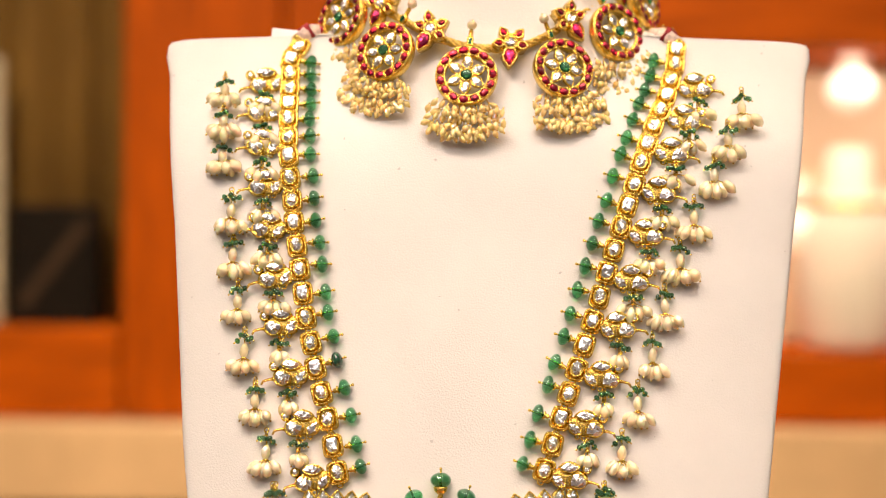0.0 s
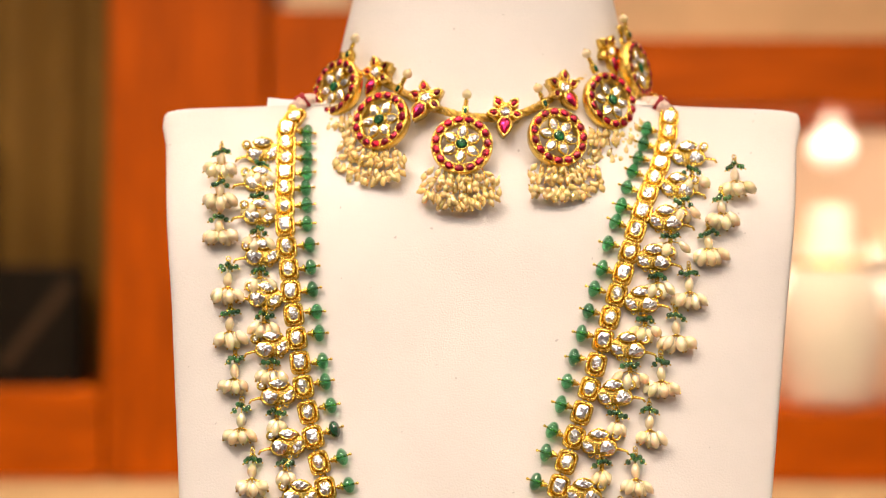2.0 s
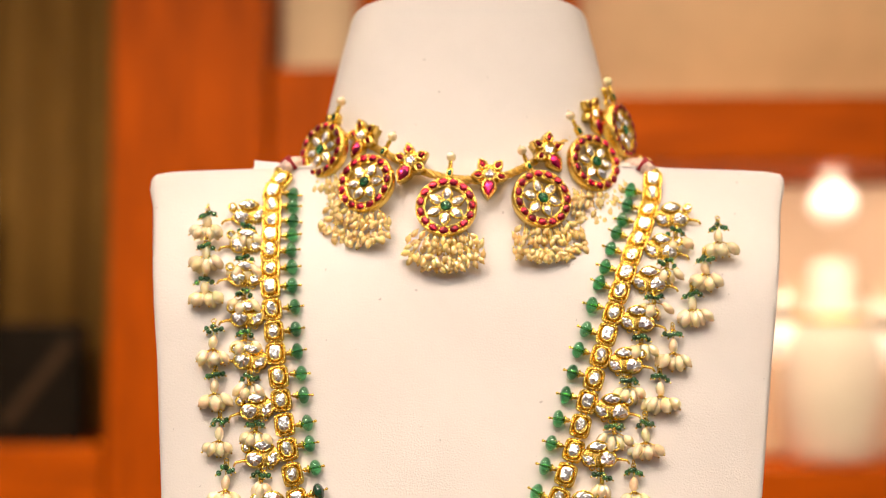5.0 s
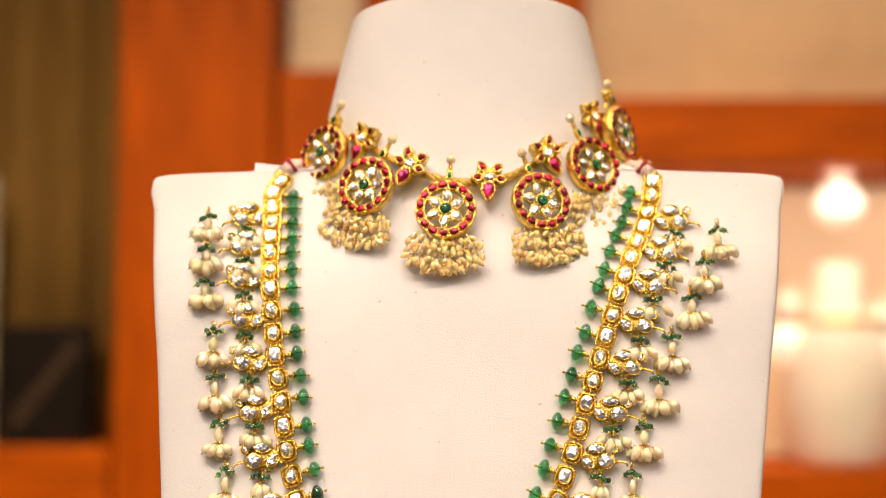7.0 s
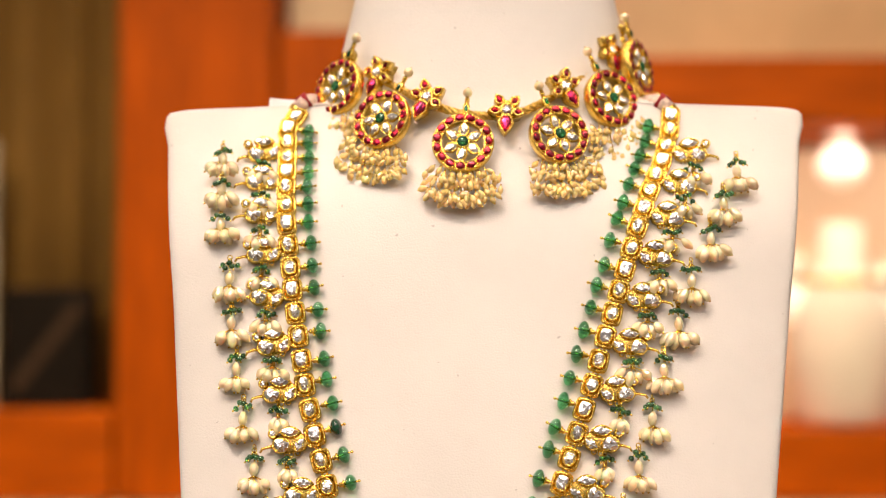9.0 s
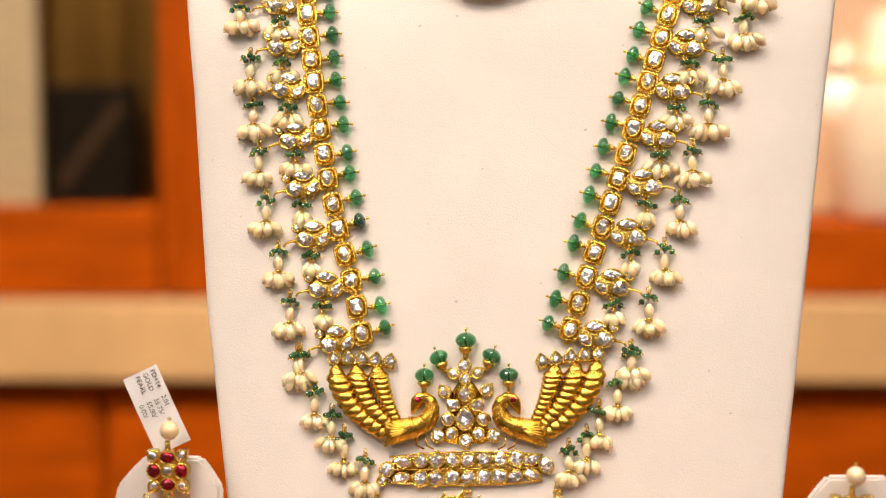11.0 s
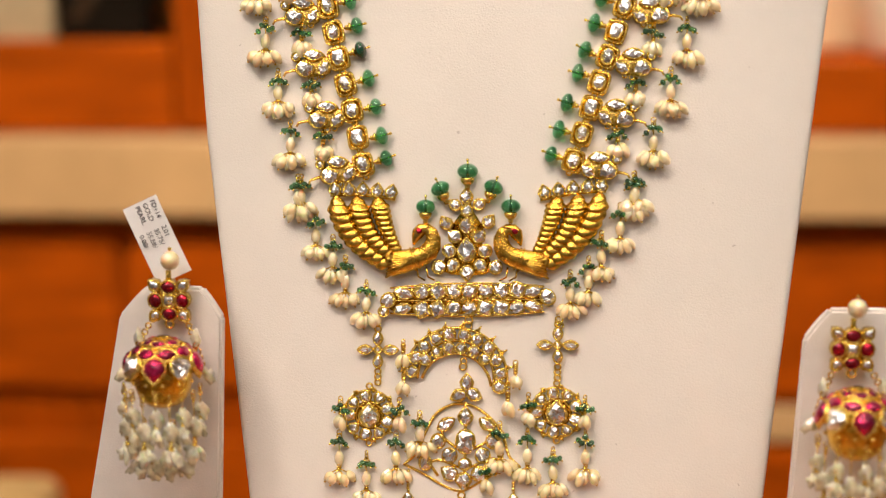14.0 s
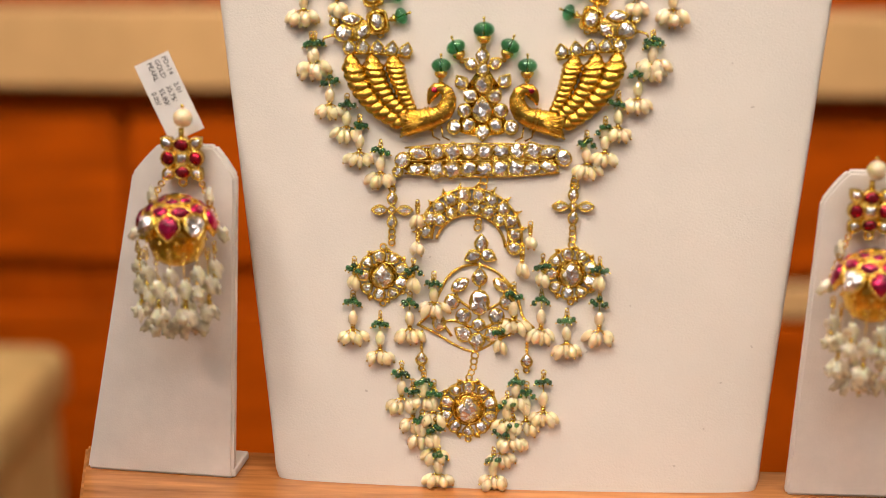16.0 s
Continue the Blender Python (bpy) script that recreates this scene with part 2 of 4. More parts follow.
def lerp(pairs, x):
    """Value at x on a smooth line through (place, value) pairs."""
    if x <= pairs[0][0]:
        return pairs[0][1]
    for (x0, y0), (x1, y1) in zip(pairs, pairs[1:]):
        if x <= x1:
            return y0 + (y1 - y0) * (x - x0) / (x1 - x0)
    return pairs[-1][1]


def spline(points, n):
    """n + 1 places evenly spaced along a smooth line through the points."""
    p = [Vector(q) for q in points]
    p = [p[0] * 2 - p[1], *p, p[-1] * 2 - p[-2]]
    fine = []
    for i in range(1, len(p) - 2):
        for k in range(24):
            t = k / 24
            fine.append(0.5 * (2 * p[i] + (p[i + 1] - p[i - 1]) * t + (2 * p[i - 1] - 5 * p[i] + 4 * p[i + 1] - p[i + 2]) * t * t
                               + (3 * p[i] - p[i - 1] - 3 * p[i + 1] + p[i + 2]) * t ** 3))
    fine.append(p[-2])
    run = [0.0]
    for a, b in zip(fine, fine[1:]):
        run.append(run[-1] + (b - a).length)
    out, j = [], 0
    for k in range(n + 1):
        s = run[-1] * k / n
        while j < len(run) - 2 and run[j + 1] < s:
            j += 1
        out.append(fine[j].lerp(fine[j + 1], (s - run[j]) / max(1e-9, run[j + 1] - run[j])))
    return out


# ---- the showroom ----
YB = 1.80  # front of the back cabinetry


def slab_box(name, x0, x1, y0, y1, z0, z1, mat, label, category, kind="structure", bevel=0.004):
    b = box(x1 - x0, y1 - y0, z1 - z0, bevel=bevel)
    return solid(name, b, mat, T((x0 + x1) / 2, (y0 + y1) / 2, (z0 + z1) / 2), label, category, kind)


slab_box("floor", -2.6, 2.6, -3.2, 2.3, -0.1, 0.0, FLOOR, "tan polished tile floor of the jewellery showroom", "floor")
slab_box("ceiling", -2.6, 2.6, -3.2, 2.3, 2.75, 2.85, WALL, "white painted ceiling of the showroom", "ceiling")
slab_box("wall_north", -2.6, 2.6, 2.2, 2.3, 0.0, 2.75, CREAM, "cream painted back wall of the showroom", "wall")
# unseen walls added for bounce and for neutral reflections in gold and stones
slab_box("wall_south", -2.6, 2.6, -3.2, -3.1, 0.0, 2.75, SIDE_WALL, "unseen off-white wall added to close the showroom", "wall")
slab_box("wall_west", -2.6, -2.5, -3.1, 2.2, 0.0, 2.75, SIDE_WALL, "unseen off-white side wall added to close the showroom", "wall")
slab_box("wall_east", 2.5, 2.6, -3.1, 2.2, 0.0, 2.75, SIDE_WALL, "unseen off-white side wall added to close the showroom", "wall")


def wall_cabinet():
    c = thing("wall_cabinet", T(0, YB, 0), "orange varnished wooden wall cabinet with lit niches and stone shelf", "cabinet")

    def pc(name, x0, x1, y0, y1, z0, z1, mat, label="", bevel=0.006):
        return part(name, box(x1 - x0, y1 - y0, z1 - z0, bevel=bevel), mat, c, label, T((x0 + x1) / 2, (y0 + y1) / 2, (z0 + z1) / 2), False)
    pc("base_cabinet", -2.2, 2.2, 0.06, 0.38, 0.0, 0.865, WOOD, "orange wooden lower cabinet front")
    for x in (-1.75, -1.05, -0.35, 0.35, 1.05, 1.75):
        pc("cabinet_door", x - 0.34, x + 0.34, 0.035, 0.056, 0.56, 0.84, WOOD_H_LIFTED)
        pc("cabinet_door", x - 0.34, x + 0.34, 0.035, 0.056, 0.06, 0.47, WOOD_H_LIFTED)
    pc("low_rail", 0.20, 2.2, 0.02, 0.056, 0.485, 0.54, STONE, "beige stone low rail")
    pc("stone_shelf", -2.2, 2.2, -0.02, 0.38, 0.873, 1.005, STONE, "beige stone shelf edge")
    pc("upright_panel", -0.592, -0.33, 0.03, 0.38, 1.01, 2.3, WOOD, "orange wooden upright panel")
    pc("centre_panel", -0.325, 0.20, 0.05, 0.38, 1.01, 1.80, WOOD, "orange wooden centre panel")
    pc("centre_panel", -0.18, 0.20, 0.05, 0.38, 1.806, 2.3, WOOD)
    pc("niche_back", -0.325, -0.186, 0.20, 0.38, 1.806, 2.3, CREAM)
    pc("left_rail", -2.2, -0.598, 0.03, 0.34, 1.01, 1.16, WOOD_H_LIFTED)
    pc("lower_rail", 0.206, 2.2, 0.03, 0.34, 1.01, 1.127, WOOD_H_LIFTED)
    pc("shelf_rail", 0.206, 2.2, 0.0, 0.34, 1.63, 1.742, WOOD_H_LIFTED, "orange wooden shelf rail")
    pc("niche_back", 0.206, 2.2, 0.31, 0.38, 1.13, 1.625, CREAM, "cream lit niche back")
    pc("niche_back", 0.206, 2.2, 0.27, 0.38, 1.75, 2.3, STONE, "cream upper niche back")
    return c


wall_cabinet()


def curtain():
    """A heavy drape in soft upright folds."""
    n, x0, x1 = 90, -2.2, -0.60
    rows = []
    for z in (1.165, 1.6, 2.1, 2.6):
        row = []
        for i in range(n + 1):
            x = x0 + (x1 - x0) * i / n
            row.append((x, 2.02 + 0.028 * math.sin(x * 41) + 0.016 * math.sin(x * 17 + z), z))
        rows.append(row)
    b = loft(rows, False, False)
    geo = bmesh.ops.extrude_face_region(b, geom=b.faces[:])
    bmesh.ops.translate(b, vec=(0, 0.012, 0), verts=[g for g in geo["geom"] if isinstance(g, bmesh.types.BMVert)])
    bmesh.ops.recalc_face_normals(b, faces=b.faces)
    return solid("curtain", b, CURTAIN, Matrix.Identity(4), "olive brown curtain hanging in soft upright folds", "curtain", "", True)


curtain()


def display_box():
    """A black tilted display case on the cabinet's left rail."""
    d = thing("display_box", T(-0.725, YB + 0.11, 1.16), "black upright display box on the wooden rail", "display box")
    part("case", box(0.15, 0.06, 0.205, (0, 0, 0.1025), 0.006), BLACK, d, smooth=False)
    # thin strip standing in for a diagonal brown reflection on the case
    strap = box(0.022, 0.004, 0.23, bevel=0.001)
    part("strap", strap, REFLECTION_BROWN, d, "brown diagonal reflection on the black face", T(0.005, -0.034, 0.104) @ Matrix.Rotation(radians(38), 4, "Y") @ Matrix.Diagonal((1, 1, 0.8, 1)), False)
    return d


display_box()
e = thing("framed_panel", T(-0.90, YB + 0.10, 1.16), "beige framed panel standing beside the black box", "panel")
part("board", box(0.17, 0.02, 0.46, (0, 0, 0.23), 0.004), material("beige_card", (0.50, 0.43, 0.31), 0.6), e, smooth=False)
part("green_patch", box(0.09, 0.004, 0.12, (-0.04, -0.013, 0.36), 0.001), material("green_print", (0.12, 0.30, 0.10), 0.6), e, "green printed patch", smooth=False)


BENCH_CLOTH = material("beige_bench_cloth", (0.58, 0.44, 0.23), 0.8, 0.0, 0.12, 20, 0.3, 400)


def bench():
    s = thing("bench", T(-1.15, 1.45, 0), "tan upholstered bench standing before the cabinet", "bench")
    part("seat", box(0.80, 0.36, 0.10, (0, 0, 0.43), 0.03, segments=4), BENCH_CLOTH, s, smooth=True)
    part("base", box(0.76, 0.32, 0.375, (0, 0, 0.19), 0.006), BENCH_CLOTH, s, smooth=False)
    return s


bench()


STEEL = material("brushed_lamp_steel", (0.70, 0.66, 0.60), 0.45, 1.0, 0.1, 80)


def niche_lamp(x, z, r):
    d = thing("niche_lamp", T(x, YB + 0.16, z), "small warm glowing spot lamp inside the niche", "lamp", "niche lamps")
    part("bulb", ball(r, r, r * 0.9, u=14, v=10), LAMP_GLOW, d, "warm glowing bulb")
    part("socket", lathe([(r * 0.55, r * 0.75), (r * 0.7, r * 1.1), (r * 0.7, r * 1.8), (r * 0.3, r * 2.0)], 14), STEEL, d, "brushed steel socket")
    part("stem", tube([(0, 0, r * 1.9), (0, 0.05, r * 2.6), (0, 0.145, r * 2.6)], r * 0.16, 8), STEEL, d)
    return d


niche_lamp(0.648, 1.578, 0.041)
niche_lamp(0.560, 1.335, 0.042)
niche_lamp(0.722, 1.318, 0.042)


def small_bust(x):
    ob = thing("jewellery_form", T(x, YB + 0.14, 1.127), "cream jewellery form wearing a gold collar in the niche", "display form")
    prof = [(0.075, 0.0), (0.085, 0.02), (0.090, 0.12), (0.085, 0.20), (0.060, 0.25), (0.040, 0.28), (0.036, 0.34), (0.034, 0.345)]
    b = lathe(prof, 28)
    part("form", b, LEATHERETTE, ob)
    rings = [[((0.066 - 0.006 * j + 0.006 * math.cos(t)) * math.cos(2 * math.pi * i / 24), (0.066 - 0.006 * j + 0.006 * math.cos(t)) * math.sin(2 * math.pi * i / 24) , 0.246 + 0.012 * j + 0.006 * math.sin(t)) for t in (0, 1.57, 3.14, 4.71)] for i in range(25) for j in (0,)]
    part("collar", loft(rings, True, False), GOLD, ob, "broad gold collar")
    return ob


small_bust(0.640)
# ---- the counter ledge and the bust ----
LEDGE_Z = 1.0
SLAB = Matrix(((1, 0, 0, 0), (0, 0.17887, -0.98387, 0.03146), (0, 0.98387, 0.17887, 1.31238), (0, 0, 0, 1)))
edge = [(-0.2062, 0.012), (-0.150, -0.215), (0.46, -0.25), (0.46, -0.005)]
top = loft([[(x, y, 0.965) for x, y in edge], [(x, y, LEDGE_Z) for x, y in edge]])
bmesh.ops.recalc_face_normals(top, faces=top.faces)
bmesh.ops.bevel(top, geom=top.edges[:], offset=0.0015, segments=2, affect="EDGES")
solid("display_ledge", top, LEDGE, Matrix.Identity(4), "polished orange wooden display ledge under the bust and stands", "ledge", "structure")
solid("display_counter", box(0.56, 0.17, 0.965, (0.36, -0.1, -0.4825), 0.002), WOOD, T(-0.206, -0.010, 0.965) @ RZ(-3),
      "orange wooden counter body carrying the display ledge", "counter", "structure")


def bust_front(v):
    """How far the front of the bust stands out, at height v along it."""
    return lerp([(-0.33, 0.0), (-0.27, -0.003), (-0.2, -0.0045), (0.025, -0.0045), (0.05, -0.0065), (0.07, -0.0105), (0.085, -0.013), (0.10, -0.0145), (0.187, -0.013)], v)


def chest_bow(x, v):
    """How far the chest falls back from its middle line."""
    return 0.006 * (x / 0.13) ** 2 + max(0.0, v - 0.035) * 0.13 * min(1.0, max(0.0, abs(x) - 0.03) / 0.05)


def surface(x, v):
    """The front of the bust under a piece of jewellery."""
    return bust_front(v) - chest_bow(x, v)


def bust():
    rings = []
    rows = [(-0.3192, 0.1030, 12), (-0.3175, 0.1062, 12), (-0.312, 0.1080, 14), (-0.305, 0.1086, 14)]
    rows += [(-0.30 + 0.01 * k, 0.1090 + 0.0462 * (k / 40) + 0.0002 * max(0, k - 30), 14) for k in range(1, 39)]
    rows += [(0.090, 0.1573, 16), (0.0962, 0.1576, 16), (0.0980, 0.1569, 15), (0.0986, 0.1545, 13), (0.0990, 0.122, 8), (0.1003, 0.098, 5), (0.104, 0.085, 3.8), (0.110, 0.0805, 3),
             (0.118, 0.0772, 2.7), (0.132, 0.0738, 2.6), (0.150, 0.0703, 2.6), (0.167, 0.0668, 2.6), (0.178, 0.0638, 2.6), (0.1845, 0.0623, 2.6), (0.1868, 0.0612, 2.6), (0.1876, 0.0585, 2.6)]
    for v, a, n in rows:
        front = bust_front(v)
        deep = lerp([(-0.33, 0.026), (0.06, 0.030), (0.094, 0.036), (0.104, 0.075), (0.114, 0.088), (0.16, 0.094), (0.187, 0.090)], v)
        mid = -0.0019 + 0.0037 * (v + 0.316) / 0.412
        ring = []
        for face in (1, -1):
            for k in range(56):
                x = a * face * -math.sin(math.pi / 2 * (2 * k / 56 - 1))
                w = face * deep / 2 * max(0.0, 1 - abs(x / a) ** n) ** (1 / n)
                ring.append((x + mid - (0.0022 if x < 0 else 0.0) * min(1.0, abs(x) / 0.06) * lerp([(-0.32, 0.0), (-0.2, 1.4), (-0.1, 2.3), (0.0, 1.2), (0.09, 0.6), (0.11, 0.0)], v), v, front - deep / 2 + w - chest_bow(x, v) * max(0.0, min(1.0, (0.13 - v) / 0.032))))
        rings.append(ring)
    b = loft(rings)
    bmesh.ops.recalc_face_normals(b, faces=b.faces)
    ob = solid("display_bust", b, LEATHERETTE, SLAB, "cream leatherette necklace display bust standing on the wooden ledge", "display bust", "", True)
    ob.data.set_sharp_from_angle(angle=radians(38))
    return ob


bust()


def earring_stand(m, height, skew, label):
    """A leaning board with cut top corners and a small folded foot."""
    st = thing("earring_stand", m, label, "earring stand", "earring stands")
    lean, half, top = 0.03, 0.0345, 0.0222
    out = [(-half, 0.0), (half, 0.0), (top + 0.001, height - 0.013), (top - 0.005, height - 0.005), (0.0125, height), (-0.0125, height), (-top + 0.005, height - 0.005), (-top - 0.001, height - 0.013)]
    ring = lambda w: [(px + skew * pz, lean * pz + w, pz) for px, pz in out]
    b = loft([ring(0.0), ring(0.006)])
    bmesh.ops.recalc_face_normals(b, faces=b.faces)
    bmesh.ops.bevel(b, geom=b.edges[:], offset=0.0012, segments=2, affect="EDGES")
    part("board", b, STAND_BOARD, st, smooth=False)
    part("foot", box(0.064, 0.022, 0.004, (0.0035, 0.012, 0.0022), 0.001), STAND_BOARD, st, smooth=False)
    return st


earring_stand(T(-0.1630, -0.0185, LEDGE_Z) @ RZ(-5.4), 0.1515, 0.118, "white board earring stand holding a tagged jhumka earring")
earring_stand(T(0.1518, -0.0225, LEDGE_Z), 0.1450, -0.028, "white board earring stand holding an untagged jhumka earring")
# ---- jewellery: stones and settings ----
MM = 0.001


def outline(kind, lx, ly, n=12):
    """The rim of a cut stone, lx wide and ly long, its tip towards +y."""
    pts = []
    for k in range(n):
        t = 2 * math.pi * k / n
        c, s = math.cos(t), math.sin(t)
        if kind == "pear":
            x = c * (1 - 0.72 * max(0, s) ** 1.35)
            pts.append((x * lx / 2, s * ly / 2))
        elif kind == "marquise":
            pts.append((c * (1 - 0.45 * abs(s) ** 2) * lx / 2, s * ly / 2))
        elif kind == "square":
            pts.append((math.copysign(abs(c) ** 0.45, c) * lx / 2, math.copysign(abs(s) ** 0.45, s) * ly / 2))
        else:
            pts.append((c * lx / 2, s * ly / 2))
    return pts


STONES = {}


def stone_mesh(kind, lx, ly, mat, h=None, cab=False):
    """A flat-topped rose cut, or a smooth cabochon; heights in metres from the girdle up."""
    key = (kind, round(lx * 1e5), round(ly * 1e5), mat.name, cab)
    if key not in STONES:
        rim = outline(kind, lx, ly, 14 if cab else 10)
        h = h or (0.32 if cab else 0.36) * min(lx, ly)
        rnd = random.Random(len(STONES))
        if cab:
            steps = [(1, 0), (0.93, 0.45 * h), (0.72, 0.8 * h), (0.4, 0.96 * h), (0.1, h)]
        else:
            steps = [(1, 0), (0.93, 0.45 * h), (0.5, h)]
        rings = []
        for i, (f, z) in enumerate(steps):
            j = 0 if cab else 0.13 * min(lx, ly) * (i > 0)
            turn = 0 if cab or i < 2 else math.pi / 10
            c, s = math.cos(turn), math.sin(turn)
            rings.append([((x * c - y * s) * f + rnd.uniform(-j, j), (x * s + y * c) * f + rnd.uniform(-j, j), z + rnd.uniform(-j, j) * 0.4) for x, y in rim])
        b = loft(rings)
        if not cab:
            # an off-centre table point breaks the top into facets
            top = max(b.faces, key=lambda f: f.calc_center_median().z)
            bmesh.ops.poke(b, faces=[top], offset=0.10 * h)
        bmesh.ops.recalc_face_normals(b, faces=b.faces)
        STONES[key] = mesh_of("stone", b, mat, cab)
    return STONES[key]


def setting(bm, kind, lx, ly, m, wall=0.0007, h=0.0016, floor=0.0):
    """A gold collet: an upstanding rim round a stone's outline, closed below."""
    rim = outline(kind, lx, ly, 12)
    gx, gy = (lx / 2 + wall) / (lx / 2), (ly / 2 + wall) / (ly / 2)
    ring = lambda f, z: [m @ Vector((x * (1 + (gx - 1) * f), y * (1 + (gy - 1) * f), z)) for x, y in rim]
    loft([ring(1.15, floor), ring(1.05, h * 0.75), ring(0.55, h), ring(0.0, h * 0.8), ring(-0.4, h * 0.45)], bm=bm)


def set_stone(bm, holder, name, kind, lx, ly, m, mat, wall=0.0007, h=0.0016, cab=False, label=""):
    """One stone in its collet: the collet goes into bm, the stone becomes a piece of the holder."""
    setting(bm, kind, lx, ly, m, wall, h)
    LATER.append((holder, name, stone_mesh(kind, lx, ly, mat, cab=cab), m @ T(0, 0, h * 0.5), label))


LATER = []


def place_stones(ob):
    """Hang the stones that wait for a holder on it."""
    for holder, name, me, m, label in LATER:
        part(name, me, None, ob, label, m)
    LATER.clear()


PEARLS = {}


def pearl_mesh(kind, mat, rx, rz, wob=0.16, flat=1.0):
    """Four drop-shaped pearls, narrower at the drilled end, with faint growth rings."""
    if kind not in PEARLS:
        PEARLS[kind] = []
        for i, (f, g) in enumerate([(1, 1), (0.9, 1.1), (1.08, 0.92), (0.95, 1.2)]):
            b = ball(1, 1, 1, u=12, v=9, wobble=wob, seed=i)
            for q in b.verts:
                taper = 1 - 0.30 * max(0.0, -q.co.z) ** 1.5 + 0.035 * math.sin(q.co.z * 9 + i)
                q.co = Vector((q.co.x * rx * f * taper, q.co.y * rx * f * taper * flat, q.co.z * rz * g))
            PEARLS[kind].append(mesh_of("pearl", b, mat))
    return PEARLS[kind]


def hang(deg, swing=0.0):
    """Turns a pearl's long axis (z) to hang down the bust (-y), fanned by deg."""
    return RZ(deg) @ Matrix.Rotation(radians(90 + swing), 4, "X")


def green_mesh():
    b = ball(1.5 * MM, 1.5 * MM, 1.2 * MM, u=8, v=6)
    return mesh_of("green_bead", b, EMERALD_DARK)


ROUND_GREEN = green_mesh()
RND = random.Random(5)


def tassel(parent, u, v, w, drop=20.0, bunch=4, greens=3, long_pearl=True, size=1.0, name="pearl_tassel", pearls="cream"):
    """A hanging tassel in mm: wire loops, a knot of green beads, one long pearl and a bunch of pearls."""
    lift = 2.6
    g = bmesh.new()
    for k in range(3):
        a = RND.uniform(-60, 60)
        ring = [(1.1 * math.cos(t) * math.cos(radians(a)), -1.0 - 1.5 * k + 1.15 * math.sin(t), lift + 1.1 * math.cos(t) * math.sin(radians(a))) for t in [i * math.pi / 4 for i in range(9)]]
        tube([Vector(p) * MM for p in ring], 0.3 * MM, 5, g, False)
    tube([Vector((0, -3.0, lift)) * MM, Vector((0, -drop, lift)) * MM], 0.25 * MM, 5, g)
    y0 = -drop
    ball(1.2 * MM, 0.9 * MM, 1.1 * MM, (0, (y0 + 0.6) * MM, lift * MM), 7, 5, g)
    for k in range(3):
        tube([((0.95 * math.cos(t)) * MM, (y0 + 1.6 + 0.9 * k + 0.35 * math.sin(t)) * MM, (lift + 0.95 * math.sin(t)) * MM) for t in [i * math.pi / 4 for i in range(9)]], 0.3 * MM, 5, g, False)
    fans = []
    for k in range(bunch):
        f = (k - (bunch - 1) / 2) / max(1, (bunch - 1) / 2)
        front = k % 2
        a = f * (52 if bunch > 3 else 30) + RND.uniform(-7, 7)
        r = RND.uniform(3.3, 4.3) * size * (1.0 if front else 0.92)
        x, y, z = math.sin(radians(a)) * r * (1.75 if bunch > 3 else 1.3), y0 - math.cos(radians(a)) * r * 1.05, lift + (1.5 if front else -0.5) + RND.uniform(-0.4, 0.5)
        a *= 0.75
        fans.append((x, y, z, a))
        tip = Vector((math.sin(radians(a)), -math.cos(radians(a)), 0))
        p = Vector((x, y, z))
        tube([Vector((0, y0 + 1.0, lift)) * MM, (p - tip * 2.0 * size) * MM], 0.27 * MM, 4, g)
        q = (p + tip * 3.1 * size) * MM
        ball(0.55 * MM, 0.55 * MM, 0.55 * MM, q, 6, 4, g)
    beads = []
    for k in range(greens + 2 if greens else 0):
        a = (k - (greens + 1) / 2) / (greens + 1) * 2 + RND.uniform(-0.12, 0.12)
        at = Vector((a * 3.0 * size, -3.4 - 1.2 * abs(a) - RND.uniform(0, 2.4), lift + 0.4 + (1.5 if k % 2 else -0.2)))
        beads.append((at, a))
        tip = Vector((math.sin(a * 0.9), -math.cos(a * 0.9), 0))
        tube([Vector((0, -2.6, lift)) * MM, at * MM, (at + tip * 1.5) * MM], 0.25 * MM, 4, g)
        ball(0.5 * MM, 0.5 * MM, 0.5 * MM, (at + tip * 1.75) * MM, 6, 4, g)
    ob = part(name, g, GOLD, parent, "", T(u * MM, v * MM, w))
    for at, a in beads:
        part("green_bead", ROUND_GREEN, None, ob, "", T(*(at * MM)) @ RZ(math.degrees(a * 0.9)) @ Matrix.Rotation(radians(90), 4, "X"))
    kinds = pearl_mesh("cream", PEARL, 2.1 * MM, 2.95 * MM) if pearls == "cream" else pearl_mesh("keshi", KESHI, 2.5 * MM, 3.4 * MM, 1.1, 0.55)
    if long_pearl:
        part("pearl", kinds[3], None, ob, "", T(0, (-(5.5 + drop - 1.0) / 2 - 1.0) * MM, lift * MM) @ hang(RND.uniform(-8, 8)) @ Matrix.Diagonal((1.06, 1.06, 1.0, 1)))
    for x, y, z, a in fans:
        s = size * RND.uniform(0.92, 1.1)
        part("pearl", RND.choice(kinds), None, ob, "", T(x * MM, y * MM, z * MM) @ hang(a) @ RZ(RND.uniform(0, 360)) @ Matrix.Diagonal((s, s, s, 1)))
    return ob


# ---- the long necklace ----
def ring_at(b, x, y, r=1.4, z=1.2, thick=0.45):
    tube([((x + r * math.cos(t)) * MM, (y + r * math.sin(t)) * MM, z * MM) for t in [i * math.pi / 5 for i in range(11)]], thick * MM, 5, b, False)


def strand_place(table, k):
    """Place (u, v in mm) on a strand at link number k, by the strand's own bends."""
    return lerp([(r[0], r[1]) for r in table], k), lerp([(r[0], r[2]) for r in table], k)


